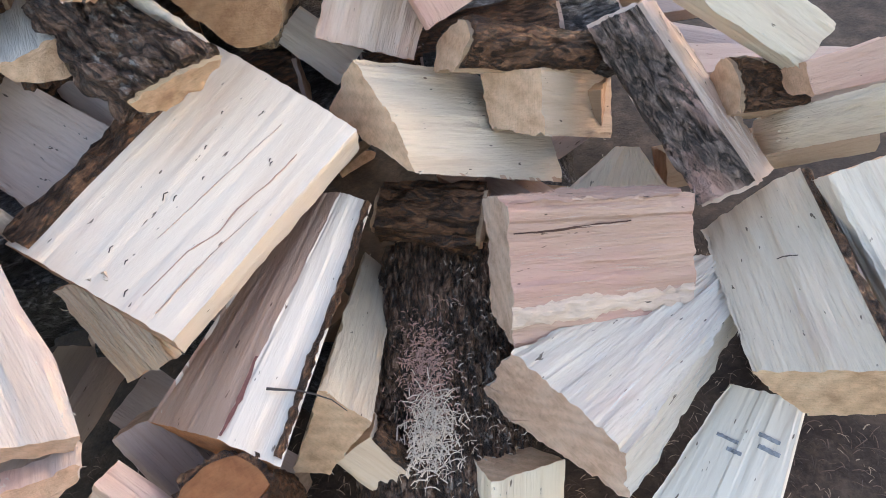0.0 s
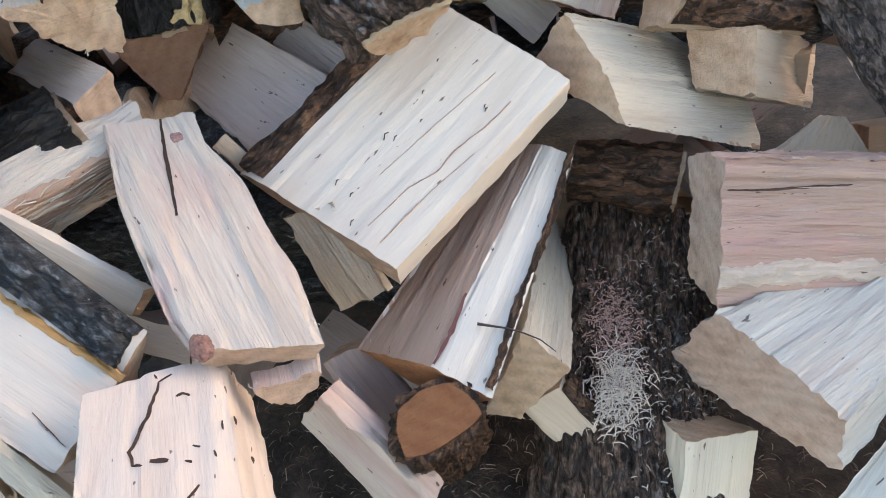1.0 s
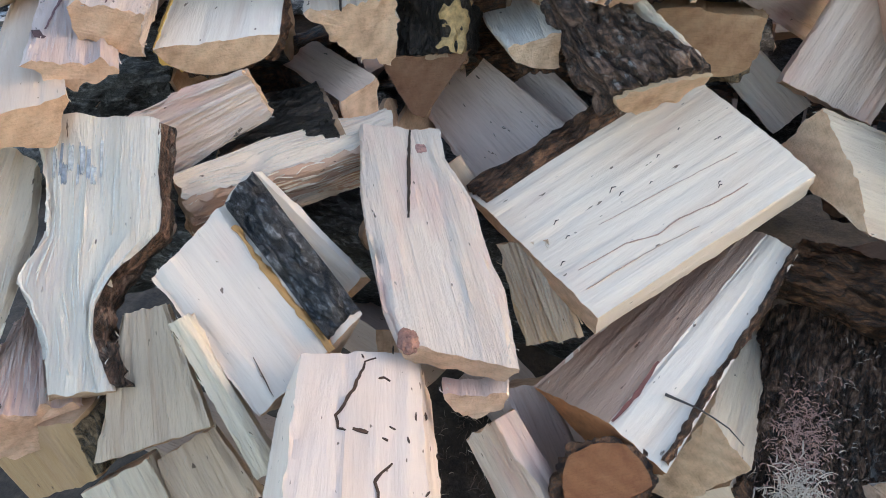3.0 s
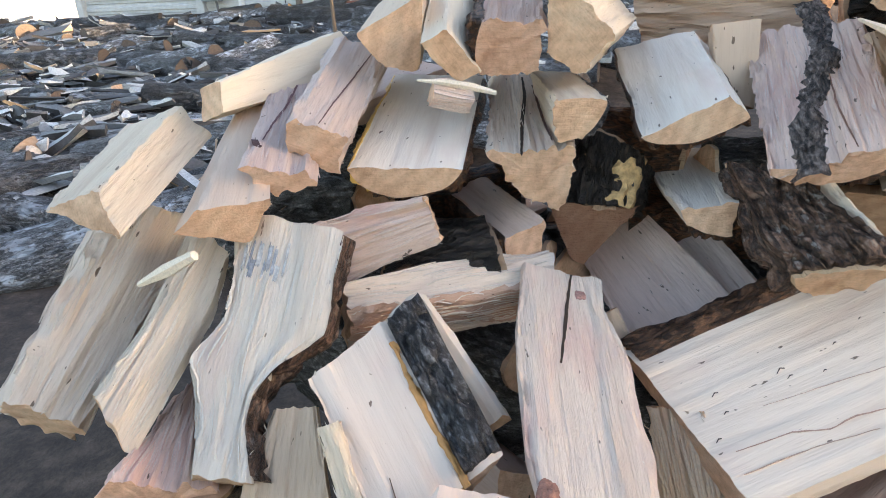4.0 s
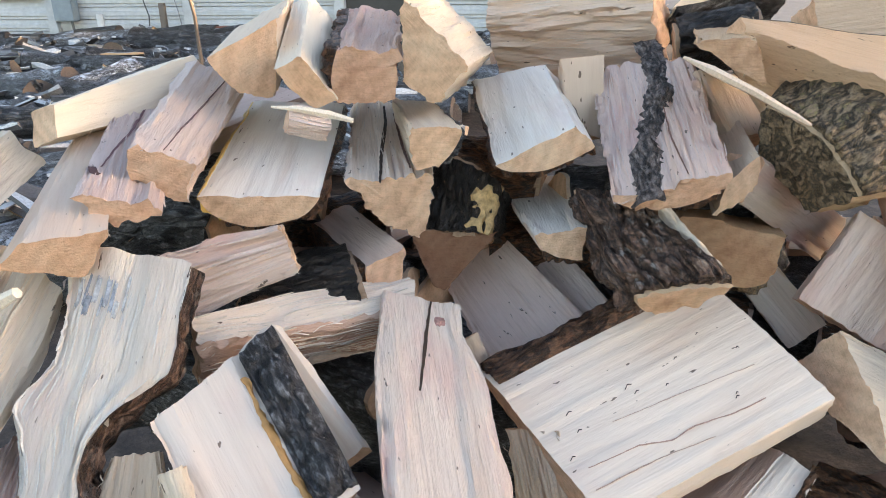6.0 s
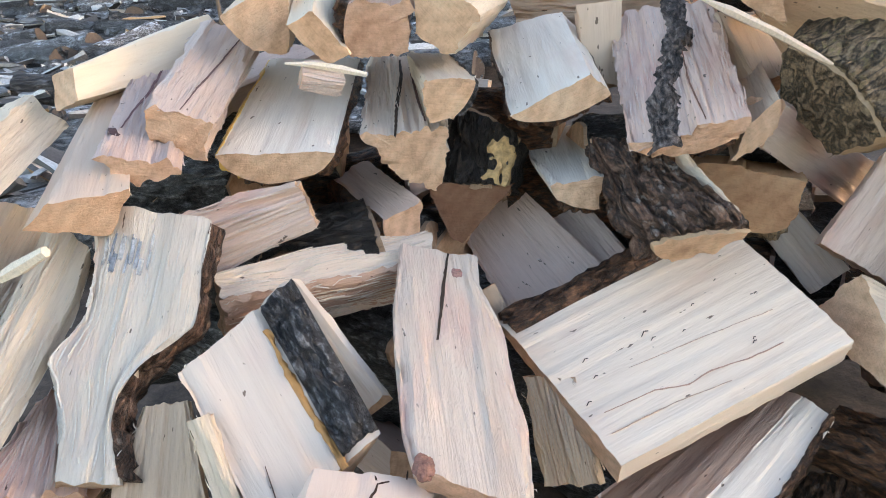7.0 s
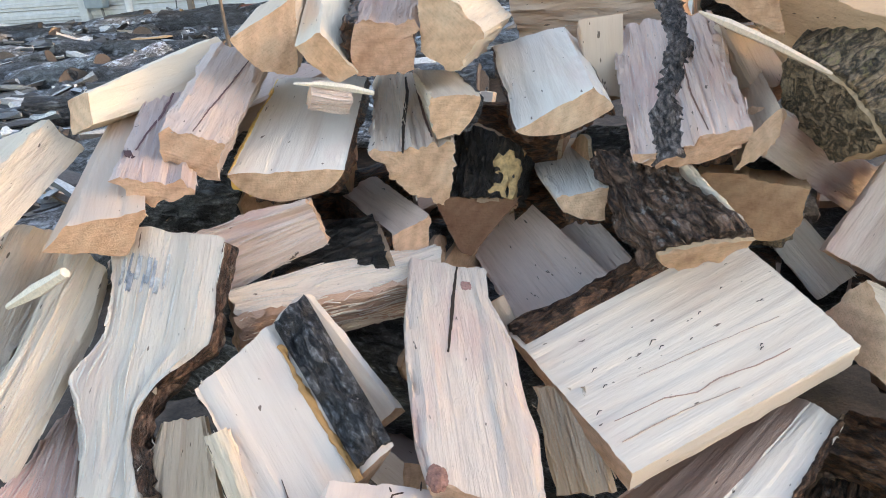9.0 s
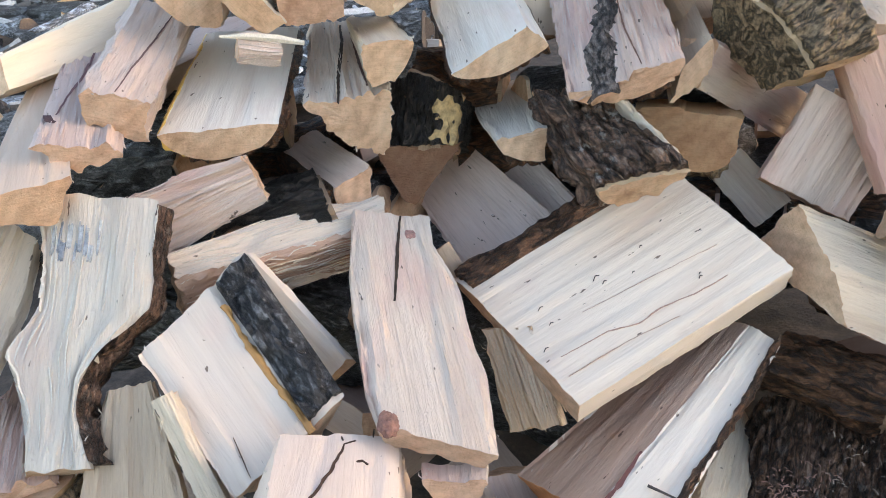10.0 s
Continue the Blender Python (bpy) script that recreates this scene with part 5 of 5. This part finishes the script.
groove(piece_u, "crack", [(0.016, 0.06), (0.116, 0.07), (0.226, 0.069)], 0.003, (0.25, 0.13, 0.09))
groove(piece_s, "crack", [(-0.01, 0.086), (0.118, 0.076), (0.281, 0.06), (0.402, 0.058)], 0.007, label="long crack drawn as a shade-dark ribbon")
groove(piece_s, "crack", [(0.018, 0.035), (0.166, 0.038), (0.352, 0.041)], 0.005, (0.16, 0.09, 0.07))
seam(piece_k, [(0.004, 0.004), (0.071, 0.006), (0.141, 0.012), (0.196, 0.02)], 0.018, WOOD, "torn_strip", "pale torn wood rim", 0.014, TONES["cream"])
groove(piece_aa, "crack", [(0.006, 0.047), (0.201, 0.037), (0.382, 0.025)], 0.003, (0.18, 0.10, 0.09))
groove(piece_ac, "knot", [(0.091, 0.095), (0.065, 0.087), (0.063, 0.08)], 0.012, (0.10, 0.05, 0.05), "dark knot")
groove(piece_ac, "crack", [(0.086, 0.081), (0.249, 0.057), (0.408, 0.042)], 0.004, (0.2, 0.10, 0.10))
def knot(ob, x, y, radius, color, lift=0.3):
    """A rounded lumpy knot standing out of a split face."""
    bm = bmesh.new()
    bmesh.ops.create_icosphere(bm, subdivisions=4, radius=radius)
    for v in bm.verts:
        n = noise.noise(v.co * (2.2 / radius)) * 0.22 + noise.noise(v.co * (7 / radius)) * 0.1
        v.co = v.co * (1 + n)
        v.co.z *= 0.55
        v.co.x *= 1.25
    me = bpy.data.meshes.new("knot")
    bm.to_mesh(me)
    bm.free()
    me.materials.append(KNOT)
    part("knot", me, ob, "reddish brown knot", pose(x, y, surface(ob, x, y) + radius * (lift - 0.5)), color)


KNOT = toned("knot_wood", 0.7, 130.0, 0.35)
knot(piece_b, 0.031, 0.121, 0.013, (0.36, 0.17, 0.12), 0.3)
knot(piece_b, 0.352, 0.043, 0.009, (0.50, 0.26, 0.21), 0.2)
groove(piece_a, "crack", [(0.03, 0.069), (0.106, 0.063), (0.148, 0.048), (0.188, 0.05), (0.249, 0.039), (0.30, 0.036)], 0.0017, (0.52, 0.33, 0.25), "long shallow crack")
groove(piece_a, "crack", [(0.02, 0.04), (0.12, 0.036), (0.2, 0.025)], 0.0012, (0.56, 0.40, 0.31))
groove(piece_a, "crack", [(0.10, 0.11), (0.2, 0.10), (0.33, 0.085)], 0.0011, (0.60, 0.44, 0.35))
for x, y, l in ((0.147, 0.143, 0.014), (0.154, 0.131, 0.01), (0.052, 0.149, 0.011), (0.05, 0.12, 0.008), (0.017, 0.09, 0.010), (0.265, 0.055, 0.008), (0.27, 0.06, 0.006), (0.20, 0.12, 0.006), (0.24, 0.15, 0.007), (0.30, 0.17, 0.006), (0.33, 0.12, 0.006)):
    groove(piece_a, "fleck", [(x, y), (x + l * 0.6, y + l * 0.35), (x + l, y + l * 0.2)], 0.0017, (0.09, 0.06, 0.05))
groove(piece_h, "crack", [(0.004, 0.167), (0.065, 0.168), (0.145, 0.174), (0.19, 0.176)], 0.0034, (0.10, 0.05, 0.035), "crack drawn as a shade-dark strip")
seam(piece_h, [(0.0, 0.045), (0.1, 0.05), (0.2, 0.055), (0.30, 0.058)], 0.034, WOOD, "torn_strip", "pale torn fibres", 0.008, (0.84, 0.67, 0.55))
seam(piece_e, [(0.004, 0.006), (0.13, 0.010), (0.27, 0.015), (0.395, 0.021)], 0.011, BARK_BROWN, lift=0.009)
groove(piece_e, "crack", [(0.01, 0.084), (0.06, 0.08), (0.12, 0.083)], 0.006, (0.20, 0.08, 0.07), "reddish torn edge")
groove(piece_c, "crack", [(0.053, 0.08), (0.027, 0.084), (-0.0, 0.088)], 0.0014, (0.16, 0.10, 0.07))
groove(piece_o, "crack", [(0.2, 0.05), (0.21, 0.08)], 0.002, (0.12, 0.08, 0.06))

seam(piece_c, [(0.004, 0.002), (0.08, 0.004), (0.15, 0.002), (0.213, 0.003)], 0.010, BAST, "bast", "orange inner bark", 0.004, (0.50, 0.25, 0.08))
STAIN = toned("grey_stain", 0.7, 120.0, 0.45)


def stain(ob, x0, x1, y0, y1, color, label):
    """A ragged discoloured patch on a split face."""
    nx, ny = 14, 12
    verts, faces = [], []
    for i in range(nx):
        for j in range(ny):
            fx, fy = i / (nx - 1), j / (ny - 1)
            x, y = x0 + (x1 - x0) * fx, y0 + (y1 - y0) * fy
            x += min(0.012, 0.2 * abs(x1 - x0)) * noise.noise(Vector((fy * 9, 1.0, fx * 2)))
            rim = min(fx, 1 - fx, fy, 1 - fy)
            verts.append((x, y, surface(ob, x, y) + (0.0009 if rim > 0 else -0.003) + 0.0012 * noise.noise(Vector((x * 40, y * 300, 0)))))
    for i in range(nx - 1):
        for j in range(ny - 1):
            faces.append((i * ny + j, i * ny + j + 1, (i + 1) * ny + j + 1, (i + 1) * ny + j))
    part("stain", mesh_of("stain", verts, faces, [STAIN]), ob, label, color=color)


random.seed(8)
for k in range(9):
    y0 = 0.022 + 0.0073 * k
    x0 = 0.267 + random.uniform(-0.012, 0.03)
    stain(piece_y, x0, x0 + random.uniform(0.02, 0.055), y0, y0 + random.uniform(0.003, 0.008), random.choice(((0.30, 0.33, 0.38), (0.46, 0.48, 0.52), (0.55, 0.55, 0.55))), "blue-grey weather streak")
for x0, x1, y0, y1 in ((0.300, 0.306, 0.11, 0.147), (0.285, 0.292, 0.10, 0.125), (0.326, 0.333, 0.058, 0.094), (0.308, 0.316, 0.052, 0.088)):
    stain(piece_n, x0, x1, y0, y1, (0.30, 0.31, 0.34), "faint grey stamped bar")


# ---- loose slivers, twigs and dust ----
def sliver(points, radii, color, label, name="splinter"):
    ob = tagged(new(name, tube(points, radii, FIBRE, 6)), label, name)
    ob.color = (*color, 1)


sliver([(0.085, 1.11, 1.203), (0.122, 1.096, 1.187), (0.184, 1.095, 1.157), (0.237, 1.092, 1.128), (0.259, 1.088, 1.116)], [0.002, 0.007, 0.006, 0.0045, 0.002], TONES["tan"], "long pale splinter lying over the logs")
sliver([(-0.519, 1.075, 1.129), (-0.475, 1.077, 1.126), (-0.44, 1.107, 1.114), (-0.4, 1.109, 1.104)], [0.002, 0.005, 0.007, 0.004], TONES["cream"], "pale splinter lying on a half log")
sliver([(-0.763, 0.674, 0.934), (-0.718, 0.683, 0.956), (-0.674, 0.686, 0.979)], [0.004, 0.010, 0.007], TONES["cream"], "pale splinter among the logs")
firewood("rose", (-0.487, 1.06, 1.108), (35, 14, 30), 0.065, [(0, 0), (0.035, 0), (0.03, -0.035), (0.0, -0.03)], ragged=1.6, label="small torn wood chunk on a half log")
sliver([(0.084, 0.701, 0.609), (0.121, 0.687, 0.6), (0.139, 0.677, 0.594), (0.156, 0.665, 0.588), (0.17, 0.646, 0.58)], [0.002, 0.0012, 0.0011, 0.0009, 0.0006], (0.06, 0.045, 0.04), "thin dark stalk lying on a split log", "stalk")


def curls(name, spots, color, label, size=(0.003, 0.011)):
    """Many small wood shavings and chips as one loose scatter."""
    rnd = random.Random(len(spots))
    verts, faces = [], []
    for p in spots:
        l, w = rnd.uniform(*size), rnd.uniform(0.0003, 0.0011)
        a, tip = rnd.uniform(0, 6.28), rnd.uniform(-0.5, 0.5)
        d = Vector((math.cos(a), math.sin(a), tip)).normalized()
        n = d.cross(Vector((0, 0, 1))).normalized()
        up = n.cross(d)
        b = len(verts)
        for k in range(4):
            f = k / 3
            c = Vector(p) + d * l * (f - 0.5) + up * (l * 0.25 * math.sin(f * 3.1)) + n * l * 0.2 * (f * f)
            verts += [c - n * w, c + n * w, c + up * 0.0006]
        for k in range(3):
            q, r = b + 3 * k, b + 3 * k + 3
            faces += [(q, q + 1, r + 1, r), (q + 1, q + 2, r + 2, r + 1), (q + 2, q, r, r + 2)]
    ob = tagged(new(name, mesh_of(name, verts, faces, [FIBRE])), label, "wood shavings", kind="stuff")
    ob.color = (*color, 1)


random.seed(21)
bark_log = piece_bk
top = {}
for child in bark_log.children:
    if child.name.startswith("bark"):
        for v in child.data.vertices:
            key = (round(v.co.x, 2), round(v.co.y, 2))
            if v.co.z > top.get(key, -0.05):
                top[key] = v.co.z
keys = sorted(top)


def on_bark(x, y):
    k = min(keys, key=lambda q: (q[0] - x) ** 2 + (q[1] - y) ** 2)
    return bark_log.matrix_world @ Vector((x, y, top[k] + 0.002))


dense = [on_bark(random.gauss(0.37, 0.05), random.gauss(0.178, 0.022)) for _ in range(1000)]
pale = [on_bark(random.gauss(0.28, 0.035), random.gauss(0.172, 0.022)) for _ in range(520)]
curls("sawdust", dense, (0.52, 0.31, 0.25), "pinkish wood shavings on a bark log")
curls("sawdust", pale, (0.74, 0.60, 0.48), "pale wood shavings on a bark log", (0.008, 0.03))
curls("sawdust", [on_bark(random.uniform(0.1, 0.6), random.uniform(0.01, 0.15)) for _ in range(230)], (0.55, 0.46, 0.38), "sparse wood chips on a bark log", (0.003, 0.011))
for tone_c, count, size in (((0.16, 0.10, 0.075), 5200, (0.008, 0.03)), ((0.42, 0.31, 0.22), 2600, (0.006, 0.025)), ((0.07, 0.045, 0.035), 4200, (0.01, 0.035))):
    spots = []
    for _ in range(count):
        x, y = random.uniform(-0.6, 1.6), random.uniform(-0.3, 1.1)
        spots.append((x, y, ground_height(x, y) + random.uniform(0.001, 0.012)))
    curls("wood_chips", spots, tone_c, "trampled wood and bark chips on the ground", size)

# yellow fungus on the blackened stub, a lump of pale crust
seam(piece_bc, [(0.01, 0.034), (0.04, 0.028), (0.07, 0.032), (0.1, 0.03)], 0.062, toned("crust", 0.8, 90.0, 0.45), "fungus_crust", "pale yellow crust", 0.014, (0.70, 0.47, 0.22))
